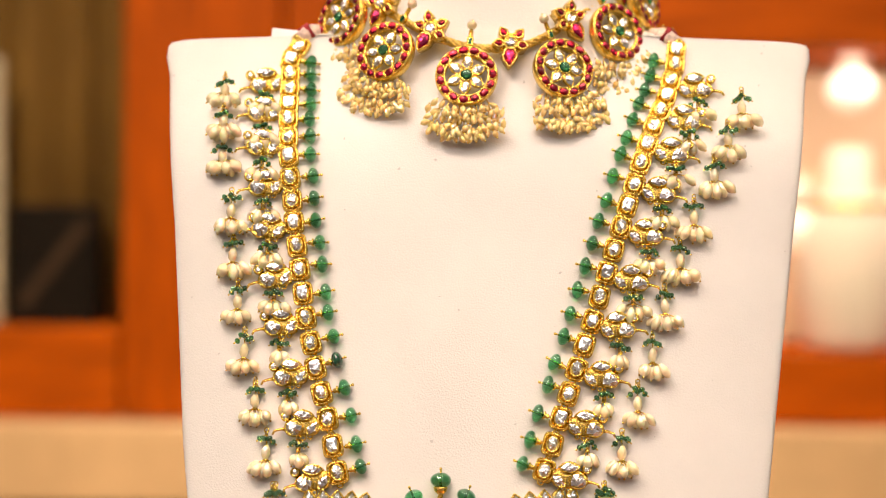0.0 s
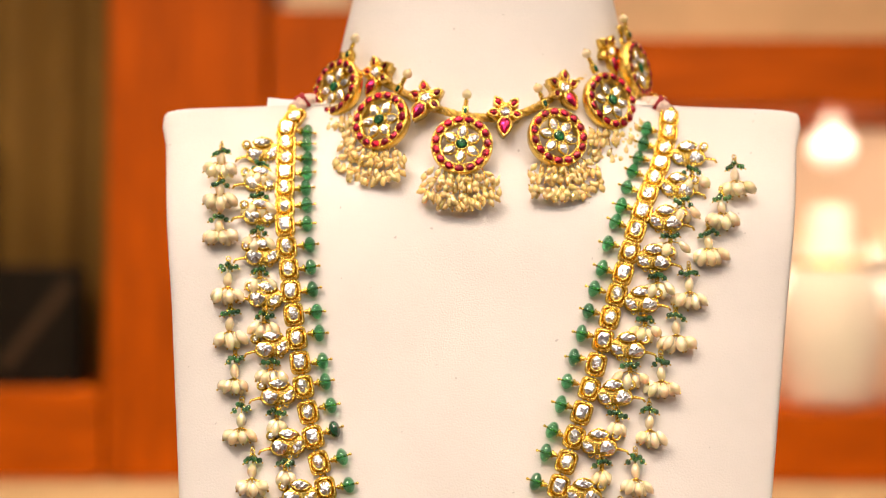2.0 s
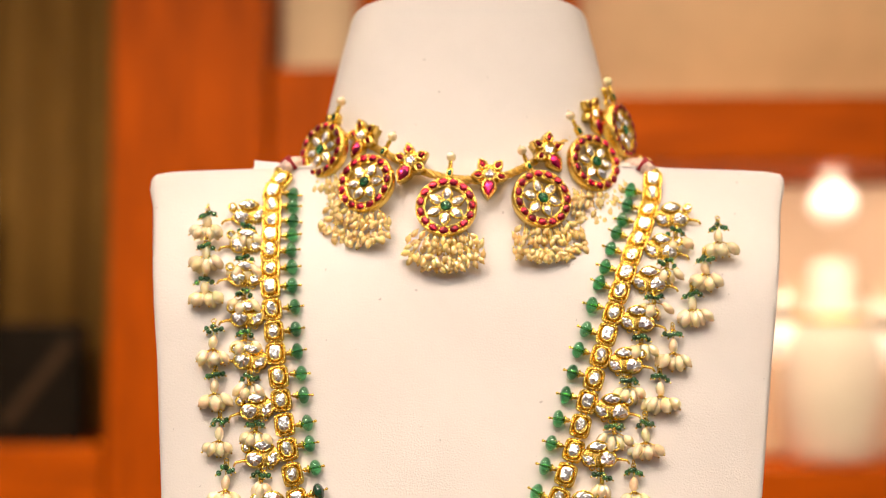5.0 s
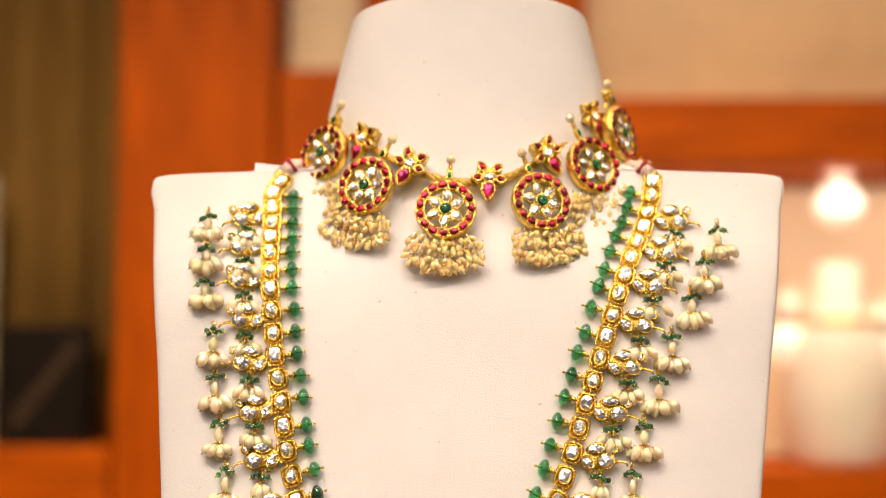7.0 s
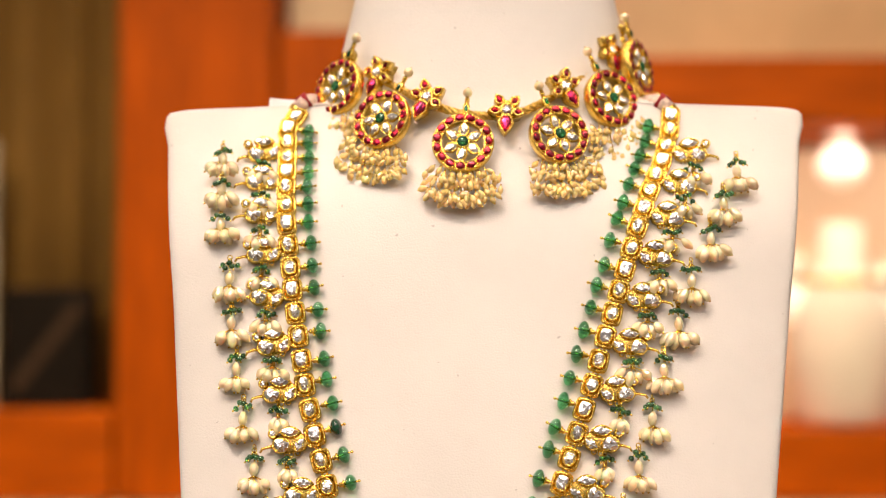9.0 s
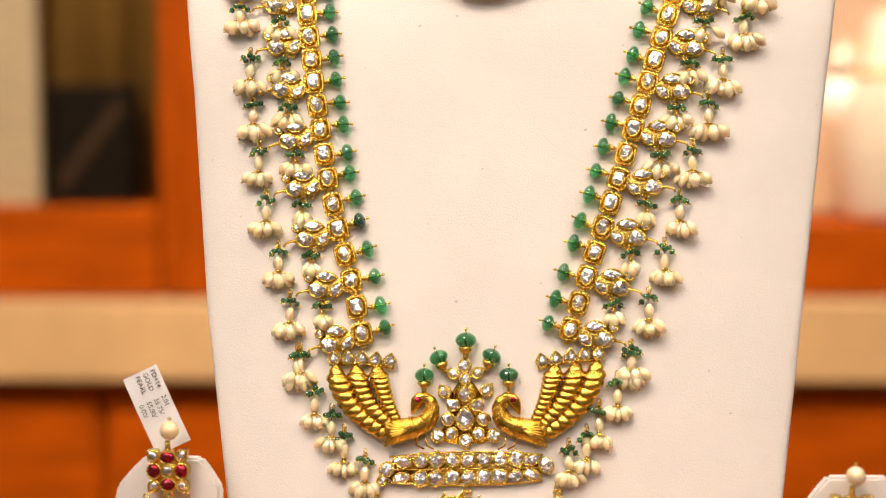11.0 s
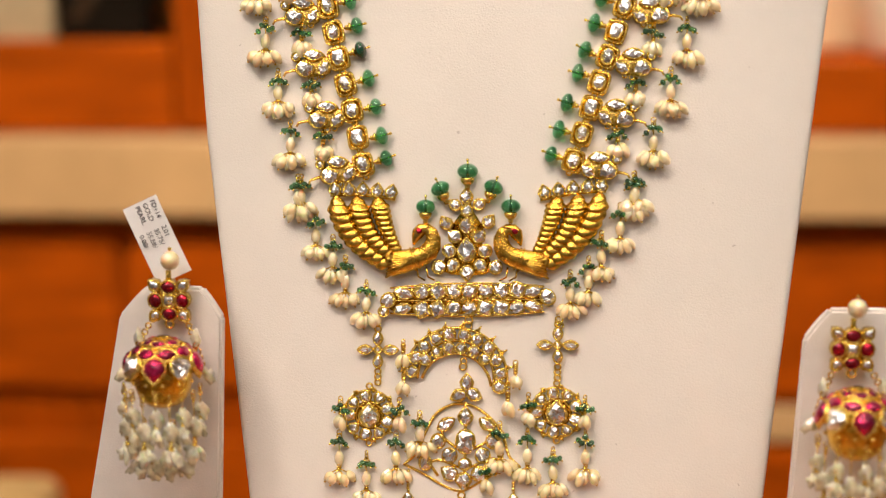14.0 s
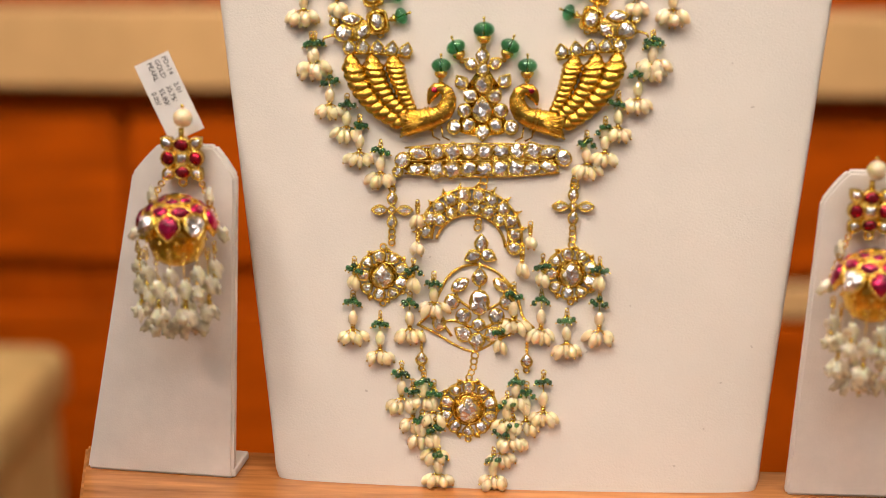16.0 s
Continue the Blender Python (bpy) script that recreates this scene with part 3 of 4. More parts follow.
LEFT = [(0, -64.8, -112.5), (2, -69.9, -88.5), (4, -76.0, -65.4), (6, -81.0, -42.5), (8, -84.6, -19.9), (10, -87.9, 2.0), (13, -91.5, 33.4), (15, -92.6, 51.8), (17, -93.0, 68.2), (19, -93.6, 84.4), (20, -90.0, 91.5)]
RIGHT = [(0, 27.7, -110.5), (2, 35.1, -87.3), (4, 42.3, -65.1), (6, 49.6, -43.1), (8, 56.3, -20.7), (10, 63.0, 0.6), (13, 72.6, 31.0), (15, 79.2, 49.3), (17, 86.2, 65.2), (19, 91.2, 82.5), (20, 92.2, 90.5)]


def on_bust(u, v, lift=0.0):
    return surface(u * MM, v * MM) + lift


def long_necklace():
    nk = thing("long_necklace", SLAB, "long gold necklace with polki links, emerald beads and peacock pendant", "necklace")
    # one link: a rounded square gold frame, milled at its ends, with a tall collet
    b = bmesh.new()
    body = lambda f, z: [(x * f, y * f, z) for x, y in outline("square", 9.5 * MM, 10.7 * MM, 24)]
    loft([body(0.92, -0.6 * MM), body(1.0, 0.4 * MM), body(1.0, 2.2 * MM), body(0.93, 2.9 * MM), body(0.80, 2.9 * MM), body(0.74, 2.3 * MM)], bm=b)
    for k in range(36):
        t = 2 * math.pi * k / 36
        c, s = math.cos(t), math.sin(t)
        if abs(s) > 0.5:
            for f, z in ((1.0, 2.75), (0.86, 2.95)):
                ball(0.42 * MM, 0.42 * MM, 0.42 * MM, (math.copysign(abs(c) ** 0.5, c) * 4.35 * f * MM, math.copysign(abs(s) ** 0.5, s) * 5.05 * f * MM, z * MM), 5, 4, b)
    rim = outline("round", 5.0 * MM, 6.3 * MM, 16)
    hoop = lambda f, z: [(x * f, y * f, z * MM) for x, y in rim]
    loft([hoop(1.36, 2.2), hoop(1.26, 3.2), hoop(1.22, 4.3), hoop(1.12, 4.6), hoop(1.0, 4.3), hoop(0.9, 3.8)], bm=b)
    for s in (-1, 1):
        ring = [(1.3 * math.cos(t) * MM, (s * 5.7 + 0.9 * math.sin(t)) * MM, 1.2 * MM) for t in [i * math.pi / 4 for i in range(9)]]
        tube(ring, 0.4 * MM, 5, b, False)
    link = mesh_of("link", b, GOLD)
    stones = [stone_mesh("square" if i == 2 else "round", (5.0 - 0.15 * i) * MM, (6.2 + 0.1 * i) * MM, POLKI, 1.2 * MM) for i in range(3)]
    # emerald bead on a gold pin, its axis along x
    pin = bmesh.new()
    tube([(-6.0 * MM, 0, 0), (3.6 * MM, 0, 0)], 0.45 * MM, 6, pin)
    ball(0.75 * MM, 0.75 * MM, 0.75 * MM, (3.9 * MM, 0, 0), 6, 5, pin)
    cup = lathe([(0.9 * MM, -5.4 * MM), (1.2 * MM, -4.6 * MM), (1.0 * MM, -4.0 * MM), (2.1 * MM, -3.2 * MM), (1.6 * MM, -2.6 * MM)], 10)
    join(pin, cup, Matrix.Rotation(radians(90), 4, "Y"))
    pin_me = mesh_of("pin", pin, GOLD)
    beads = []
    for i in range(4):
        e = ball(2.6 * MM, (3.65 + 0.15 * i) * MM, (3.5 + 0.1 * i) * MM, u=18, v=12)
        for q in e.verts:
            t = math.atan2(q.co.y, q.co.z)
            q.co *= 1 + 0.03 * math.sin(t * 9) + 0.05 * noise.noise(q.co * 260 + Vector((i * 5, 0, 0)))
        beads.append(mesh_of("emerald_bead", e, EMERALD))
    # leaf motif with five stones, spreading to -x
    lm = bmesh.new()
    leaf_stones = [("marquise", 3.9, 6.0, -0.6, -3.4, 128), ("round", 5.4, 6.4, -8.4, -2.4, 75), ("marquise", 3.5, 7.6, -4.0, 2.5, 80), ("round", 2.5, 2.5, -11.2, 2.9, 0)]
    for kind, lx, ly, x, y, a in leaf_stones:
        setting(lm, kind, lx * MM, ly * MM, T(x * MM, y * MM, 1.6 * MM) @ RZ(a), 0.75 * MM, 1.9 * MM, -1.8 * MM)
    belly = [(7.6 * math.cos(t) - 4.8, (5.2 if math.sin(t) < 0 else 3.4) * math.sin(t) - 0.9) for t in [2 * math.pi * i / 20 for i in range(20)]]
    ringy = lambda f, z: [((x + 4.8) * f * MM - 4.8 * MM, y * f * MM, z * MM) for x, y in belly]
    loft([ringy(0.7, -0.9), ringy(0.95, -0.2), ringy(1.0, 0.7), ringy(0.95, 1.5), ringy(0.8, 1.8)], bm=lm)
    tube([(5.0 * MM, 0.8 * MM, 1.2 * MM), (2 * MM, 0.4 * MM, 1.4 * MM)], 1.0 * MM, 6, lm)
    tube([(-11.5 * MM, -2.2 * MM, 1.2 * MM), (-13.6 * MM, -2.0 * MM, 1.6 * MM), (-16.4 * MM, -2.4 * MM, 2.0 * MM), (-17.4 * MM, -3.8 * MM, 2.2 * MM)], [0.9 * MM, 0.7 * MM, 0.6 * MM, 0.5 * MM], 6, lm)
    for x, y in ((-5.0, -6.6), (-2.2, -6.4)):
        ring_at(lm, x, y, 1.0, 1.2, 0.35)
    leaf_me = mesh_of("leaf_motif", lm, GOLD)
    lm2 = leaf_me.copy()
    for q in lm2.vertices:
        q.co.x = -q.co.x
    lm2.flip_normals()
    for side, table in ((1, LEFT), (-1, RIGHT)):
        n = 20
        for k in range(n + 1):
            u, v = strand_place(table, k)
            u0, v0 = strand_place(table, max(0, k - 0.6))
            u1, v1 = strand_place(table, min(20, k + 0.6))
            turn = math.degrees(math.atan2(v1 - v0, u1 - u0)) - 90
            w = on_bust(u, v, 0.4 * MM)
            slope = math.degrees(math.atan2(on_bust(u1, v1) - on_bust(u0, v0), (v1 - v0) * MM))
            tilt = Matrix.Rotation(radians(slope), 4, "X")
            m = T(u * MM, v * MM, w) @ tilt @ RZ(turn + RND.uniform(-3, 3))
            ob = part("link", link, None, nk, "", m)
            part("stone", stones[(k * 7 + (side > 0)) % 3], None, ob, "", T(0, 0, 3.9 * MM))
            # emerald on the inner side
            dark = side > 0 and k == 4
            if k < 20:
                reach = 10.5 + RND.uniform(-0.4, 0.4)
                bm_ = m @ T(side * reach * MM, RND.uniform(-0.9, 0.9) * MM, 2.6 * MM) @ RZ(RND.uniform(-9, 9)) @ (Matrix.Identity(4) if side > 0 else RZ(180))
                p = part("bead_pin", pin_me, None, nk, "", bm_)
                eb = part("emerald_bead", beads[RND.randrange(4)], None, p)
                if dark:
                    eb.data = eb.data.copy()
                    eb.data.materials[0] = EMERALD_BLACK
                    tagged(eb, "nearly black emerald bead")
            # leaf motif and its tassels on the outer side
            if k % 2 == 0 and k < 20:
                lw = on_bust(u - side * 12, v - 2, 0.8 * MM)
                lu, lv = u - side * 6.4, v - 0.6
                swing = side * (8 + RND.uniform(-6, 6))
                lo = part("leaf_motif", leaf_me if side > 0 else lm2, None, nk, "", T(lu * MM, lv * MM, lw) @ RZ(swing) @ Matrix.Scale(1.1, 4))
                for kind, lx, ly, x, y, a in leaf_stones:
                    part("stone", stone_mesh(kind, lx * MM, ly * MM, POLKI), None, lo, "", T(side * x * MM, y * MM, 2.7 * MM) @ RZ(side * a))
                d = 13.0 if k == 0 or k >= 14 else 15.0
                ou = lu - side * (19.6 + RND.uniform(0, 2.4) + (4.0 if k >= 14 else 1 if k >= 10 else 0))
                near = side > 0 and k >= 14
                tassel(nk, ou, lv - 3.6 + (4.0 if near else 0.0), max(on_bust(ou, lv - q, 0.0) for q in (0, 10, 20, 26)), d - (2.5 if near else 0.0), 6, 3, True, 1.14 if k >= 10 else 1.04)
                if k > 0:
                    tassel(nk, lu - side * (5.0 + RND.uniform(0, 2)), lv - 5.6, max(on_bust(lu - side * 5, lv - q, 0.0) for q in (0, 10, 18)), 8.6, 4 if k >= 8 else 3, 3, False, 1.08)
    # clasp ends over the shoulders
    for table in (LEFT, RIGHT):
        u, v = strand_place(table, 20)
        g = ball(4.2 * MM, 3.6 * MM, 4.2 * MM, (0, 0, 0), 12, 9)
        part("end_bead", g, GOLD, nk, "", T(u * MM, (v + 5) * MM, on_bust(u, v) - 1 * MM))
        s = -1 if u < 0 else 1
        c = [(u, v + 5, on_bust(u, v) / MM), (u - s * 5, v + 10, -27), (u - s * 14, v + 16, -50), (u - s * 18, v + 18, -75)]
        part("cord", tube([Vector(p) * MM for p in spline(c, 14)], 3.6 * MM, 8), PINK_CORD, nk, "pinkish white tying cord")
        part("thread_wrap", tube([Vector((u - s * 1.0, v + 7.5, on_bust(u, v) / MM - 2)) * MM, Vector((u - s * 5.5, v + 10.5, -25)) * MM], 4.2 * MM, 8), RED_THREAD, nk, "dark red thread wrapping")
    return nk


NECK = long_necklace()


# ---- its peacock pendant (parts of the long necklace) ----
CU, CV = -18.5, -148.7


def pendant_at(x, y, lift=0.0):
    """Place on the bust, x and y in mm from the pendant's middle stone."""
    return T((CU + x * 1.03) * MM, (CV + y) * MM, on_bust(CU + x, CV + y) + lift * MM) @ Matrix.Diagonal((1.03, 1, 1, 1))


def plate(points, z0, z1, bm=None):
    """A flat gold back plate with the given rim."""
    return loft([[(x * MM, y * MM, z0 * MM) for x, y in points], [(x * MM, y * MM, z1 * MM) for x, y in points]], bm=bm)


def motif(name, at, stones, extra=None, label="", wall=0.75, base=None):
    """A gold motif with set stones: stones are (kind, width, length, x, y, turn)."""
    b = bmesh.new()
    if base:
        plate(base, 0.2, 1.0, b)
    for kind, lx, ly, x, y, a in stones:
        set_stone(b, name, "stone", kind, lx * MM, ly * MM, T(x * MM, y * MM, 1.0 * MM) @ RZ(a), POLKI, wall * MM, 1.9 * MM)
    if extra:
        extra(b)
    ob = part(name, b, GOLD, NECK, label, at)
    place_stones(ob)
    return ob


def peacock(s):
    """s: 1 for the bird whose tail rises to -x, -1 for its mirror image."""
    b = bmesh.new()
    body = [(-34.0, -8.0, 4.6), (-33.4, -7.8, 5.8), (-30.0, -6.9, 5.6), (-26, -6.0, 5.2), (-22.5, -5.2, 4.8), (-19.0, -3.9, 4.4), (-16.4, -2.2, 4.3), (-14.9, 0.6, 3.9), (-14.4, 3.8, 3.3), (-15.3, 6.6, 2.8), (-17.4, 8.1, 2.6),
            (-19.6, 7.8, 2.8), (-21.0, 6.2, 2.8), (-21.9, 4.2, 2.0), (-22.6, 2.4, 1.1), (-22.9, 0.8, 0.4)]
    tube([(s * x * MM, y * MM, 0) for x, y, r in body], [r * MM for x, y, r in body], 14, b)
    for q in b.verts:
        q.co.z = q.co.z * 0.8 + 2.6 * MM
    front = lambda x, y, cx, cy, r: 2.6 + 0.8 * math.sqrt(max(0.1, r * r - (x - cx) ** 2 - (y - cy) ** 2))
    # collars between wing and breast
    for x, y, r, a in ((-23.2, -5.4, 5.1, 14), (-21.6, -4.9, 4.9, 18), (-17.4, 8.7, 2.6, 95)):
        ring = [(s * (x - r * math.cos(t) * math.sin(radians(a))) * MM, (y + r * math.cos(t) * math.cos(radians(a))) * MM, (2.6 + 0.8 * r * math.sin(t)) * MM) for t in [i * math.pi / 8 for i in range(17)]]
        tube(ring, 0.45 * MM, 5, b, False)
    # wing quills fan out to a blunt edge
    for k in range(8):
        f = k / 7
        ye = -13.4 + 10.6 * f
        pts = []
        for t in (0.0, 0.35, 0.7, 1.0):
            x, y = -24.5 - (10.2 - 2.0 * f) * t, -5.8 + (ye + 5.8) * t ** 0.8
            pts.append((s * x * MM, y * MM, (2.2 + 0.8 * math.sqrt(max(0.6, 31 - (y + 7.2) ** 2)) + 0.3) * MM))
        tube(pts, [0.35 * MM, 0.6 * MM, 0.75 * MM, 0.6 * MM], 5, b)
    # granulation on breast and neck
    for k in range(110):
        i = RND.randrange(5, 9)
        f = RND.random()
        (x0, y0, r0), (x1, y1, r1) = body[i], body[i + 1]
        cx, cy, r = x0 + (x1 - x0) * f, y0 + (y1 - y0) * f, r0 + (r1 - r0) * f
        n = Vector((-(y1 - y0), x1 - x0)).normalized() * RND.uniform(-0.92, 0.92) * r
        ball(0.42 * MM, 0.42 * MM, 0.42 * MM, (s * (cx + n.x) * MM, (cy + n.y) * MM, front(cx + n.x, cy + n.y, cx, cy, r) * MM), 5, 4, b)
    for x in (-21.5, -17.4):
        tube([(s * x * MM, -8.5 * MM, 2 * MM), (s * (x + 0.6) * MM, -13.0 * MM, 2 * MM), (s * (x + 3.6) * MM, -14.6 * MM, 1.6 * MM)], 0.42 * MM, 5, b)
    ob = part("peacock", b, ANTIQUE, NECK, "embossed antique gold peacock", pendant_at(0, 0))
    part("eye", stone_mesh("round", 2.8 * MM, 2.8 * MM, RUBY, cab=True), None, ob, "round ruby eye", T(s * -20.4 * MM, 7.2 * MM, 4.5 * MM))
    # three ribbed tail feathers with pointed tips
    up = lambda x, y: y + (0.085 * (abs(x) - 31) if s < 0 else 0.0)
    for line, r0, r1 in (([(-56.4, 22.6), (-54.6, 14.5), (-51.2, 6.6), (-44.6, -1.2), (-34.5, -8.2)], 5.5, 3.4), ([(-47.4, 22.4), (-45.4, 12.5), (-41.0, 4.0), (-33.2, -4.4)], 5.3, 3.2), ([(-38.6, 22.0), (-36.0, 12.0), (-33.2, 4.4), (-30.2, -1.6)], 4.9, 2.6)):
        n = 132
        pts = spline([(s * x, up(x, y), 0) for x, y in line], n)
        lobes = 10
        rad = []
        for i in range(n + 1):
            t = i / n
            swell = min(1.0, 0.10 + 0.9 * (t / 0.16) ** 0.7) if t < 0.16 else 1.0
            rad.append((r0 + (r1 - r0) * t) * swell * (0.80 + 0.2 * math.sin(math.pi * ((lobes * t) % 1.0)) ** 0.55) * MM)
        fb = tube([p * MM for p in pts], rad, 14)
        # the ribs slant down along the feather
        for i, q in enumerate(fb.verts):
            way = (pts[min(i // 14 + 1, n)] - pts[max(i // 14 - 1, 0)]).normalized()
            across = (q.co - pts[i // 14] * MM).dot(Vector((-way.y, way.x, 0)))
            q.co += way * (0.22 * s * across + 0.35 * max(0.0, q.co.z))
            q.co.z = q.co.z * 0.85 + 2.4 * MM
        part("feather", fb, ANTIQUE, ob, "", T(0, 0, 0))
    row = [("pear", 4.4, 5.4, s * (-57.1 + 6.1 * k), up(-57.1 + 6.1 * k, 25.6 - 0.12 * (k - 1) ** 2), s * (14 - 7 * k)) for k in range(5)]
    motif("tail_crest", pendant_at(0, 0), row, lambda b2: tube([(s * -59 * MM, up(59, 22.8) * MM, 0.8 * MM), (s * -46 * MM, up(46, 23.2) * MM, 0.8 * MM), (s * -31 * MM, up(31, 21.2) * MM, 0.8 * MM)], 1.0 * MM, 6, b2))
    return ob


peacock(1)
peacock(-1)
CROWN = [("pear", 4.4, 6.6, -0.4, 22.6, 0), ("pear", 4.0, 5.2, -5.7, 18.8, 55), ("pear", 4.0, 5.2, 5.3, 19.2, -55), ("round", 4.2, 4.4, -0.3, 16.2, 0), ("pear", 4.6, 5.6, -9.3, 10.8, 35), ("pear", 4.6, 5.6, 9.3, 11.6, -35),
         ("pear", 5.0, 6.4, -0.3, 9.8, 0), ("pear", 4.8, 5.4, -5.6, 4.9, 45), ("pear", 4.8, 5.4, 5.2, 5.0, -45), ("pear", 7.0, 10.2, -0.3, -1.0, 0), ("round", 4.8, 5.0, -7.7, -1.6, 0), ("round", 4.8, 5.0, 7.7, -1.5, 0),
         ("pear", 4.4, 5.2, -6.1, -8.0, 150), ("pear", 4.4, 5.2, 5.7, -8.0, 210), ("pear", 5.2, 6.0, 0, -11.4, 180), ("round", 4.8, 5.2, -12.2, -8.8, 0), ("round", 4.8, 5.2, 12.1, -8.7, 0)]
motif("crown", pendant_at(0, 0), CROWN, None, "pyramid of polki diamonds in gold", 0.8, [(-12, -10), (-7, -12), (0, -12.5), (7, -12), (12, -10), (6, 3), (7, 9), (2.5, 16), (1, 22), (0, 25), (-1, 22), (-2.5, 16), (-7, 9), (-6, 3)])
for x, y, a, f in ((0, 33.4, 0, 1.08), (-11.7, 25.8, 24, 1.0), (11.1, 26.5, -22, 1.0), (-17.9, 17.8, 0, 1.0), (18.5, 18.1, 0, 1.0)):
    g = lathe([(0.7 * MM, -7.6 * MM), (1.2 * MM, -6.6 * MM), (0.9 * MM, -6.0 * MM), (2.4 * MM, -4.6 * MM), (2.9 * MM, -3.0 * MM), (2.3 * MM, -2.4 * MM)], 12)
    tube([(0, 0, -3 * MM), (0, 0, 4.4 * MM)], 0.4 * MM, 5, g)
    ball(0.7 * MM, 0.7 * MM, 0.7 * MM, (0, 0, 4.6 * MM), 6, 5, g)
    ob = part("finial", g, GOLD, NECK, "", pendant_at(x, y, 3.0) @ RZ(a) @ Matrix.Rotation(radians(-90), 4, "X") @ Matrix.Diagonal((f, f, f, 1)))
    e = ball(4.25 * MM, 4.25 * MM, 3.2 * MM, u=16, v=10)
    for q in e.verts:
        q.co *= 1 + 0.03 * math.sin(math.atan2(q.co.y, q.co.x) * 10)
    part("emerald_bead", e, EMERALD, ob, "ribbed melon-cut emerald bead")

BAR_RND = random.Random(8)
bar = [(BAR_RND.choice(("round", "square", "pear")), 5.7, 5.9, -19.2 + 6.8 * k, -19.5 + 0.16 * k, BAR_RND.uniform(0, 360)) for k in range(7)]
bar += [(BAR_RND.choice(("round", "square", "pear")), 5.7, 5.9, -19.2 + 6.75 * k, -27.6 + 0.22 * k, BAR_RND.uniform(0, 360)) for k in range(7)]
bar += [("marquise", 4.6, 7.6, -27.0, -20.4, 72), ("marquise", 4.6, 7.6, 28.2, -18.9, 108), ("round", 5.6, 6.6, 34.4, -21.6, 35), ("round", 5.4, 6.2, -33.8, -23.6, -30), ("round", 3.6, 3.8, -35.8, -28.6, 0), ("marquise", 4.4, 7.4, -27.5, -27.4, 105), ("marquise", 4.4, 7.4, 28.4, -25.6, 75)]


def bar_frame(b):
    for y in (-15.8, -23.2, -30.4):
        tube([(x * MM, (y + 0.02 * x - 0.0016 * x * x * (1 if y > -20 else 0 if y > -25 else -1)) * MM, 1.0 * MM) for x in range(-33, 34, 3)], 0.5 * MM, 6, b)
    ring_at(b, 0.9, -32.0, 1.6)
    for s in (-1, 1):
        ring_at(b, s * 39.4, -31.5, 1.5)
        ring_at(b, s * 39.9, -34.0, 1.3)


motif("stone_bar", pendant_at(0, 0), bar, bar_frame, "double row of polki diamonds in gold", 0.7, [(-34, -21), (-28, -18.2), (0, -16.4), (28, -16.6), (34, -19), (35, -23), (30, -26.5), (0, -29.4), (-30, -29.4), (-34, -27)])

AX, AY = -4.6, -57.5


def arch_row(r, t):
    return AX + r * math.cos(radians(t)), AY + r * math.sin(radians(t))


def arch_frame(b):
    lines = (lambda t: 22.0, lambda t: 16.4, lambda t: 10.6 + 4.6 * (abs(t - 90) / 100) ** 2)
    for line, z in zip(lines, (0.8, 1.0, 0.8)):
        tube([(*(c * MM for c in arch_row(line(t), t)), z * MM) for t in range(-14, 183, 7)], 0.75 * MM, 6, b)
    for t in range(-6, 181, 18):
        x, y = arch_row(23.4, t)
        dx, dy = math.cos(radians(t)), math.sin(radians(t))
        tube([((x - dx) * MM, (y - dy) * MM, MM), ((x + 1.6 * dx + 0.8 * dy) * MM, (y + 1.6 * dy) * MM, 1.4 * MM)], [0.8 * MM, 0.3 * MM], 5, b)
        ring_at(b, x - dx, y - dy, 0.9, 1.2, 0.4)
    ring_at(b, 0.6, -34.4, 1.6)
    ring_at(b, -1.0, -36.8, 1.2)


arch = [("pear" if k % 3 else "round", 4.5, 5.4, *arch_row(19.3, -12 + 18.4 * k), -12 + 18.4 * k - 90 + 40 * (k % 2)) for k in range(11)]
arch += [("round" if k % 2 else "pear", 4.2, 4.8, *arch_row(13.3 + 0.0006 * (t - 90) ** 2, t), t - 90) for k, t in enumerate(range(34, 154, 23))]
motif("arch", pendant_at(0, 0), arch, arch_frame, "gold crescent arch set with polki diamonds")


def beaded(b, line, n, r=0.85):
    for p in spline([(x, y, 0.9) for x, y in line], n):
        ball(r * MM, r * MM, r * MM, p * MM, 5, 4, b)


def drop_frame(b):
    ring_at(b, -1.5, -52.6, 1.5)
    ring_at(b, -1.2, -50.0, 1.3)
    beaded(b, [(-26.4, -96.2), (-21.0, -90.5), (-17.3, -81.5), (-12.7, -73.4), (-5.0, -69.2), (2.7, -69.9), (9.7, -74.5), (14.5, -80.5), (16.8, -86.0), (18.6, -92.0), (23.0, -96.4)], 84)
    beaded(b, [(-26.4, -96.2), (-18.6, -100.0), (-9.2, -105.5), (-1.4, -107.4), (7.8, -102.4), (15.0, -98.6), (23.0, -96.4)], 52)
    # scrolled gold wires between the stones
    for line in ([(-0.3, -68), (-0.2, -79), (-0.4, -96), (-1.2, -107)], [(-3.5, -89), (-10.0, -83), (-8.3, -75)], [(3.0, -89), (10.0, -84), (9.0, -75)], [(-3, -97), (-12, -94), (-20, -97)], [(2, -97), (11, -93), (19, -96)], [(-14, -84), (-17, -92), (-12, -101)], [(13, -84), (15.6, -92), (10, -100)]):
        tube([p * MM for p in spline([(x, y, 1.0) for x, y in line], 12)], 0.7 * MM, 6, b)
    ring_at(b, -1.8, -109.4, 1.5)
    ring_at(b, -2.2, -112.0, 1.4)
    ring_at(b, -2.4, -114.6, 1.3)
    ring_at(b, -3.2, -117.0, 1.3)


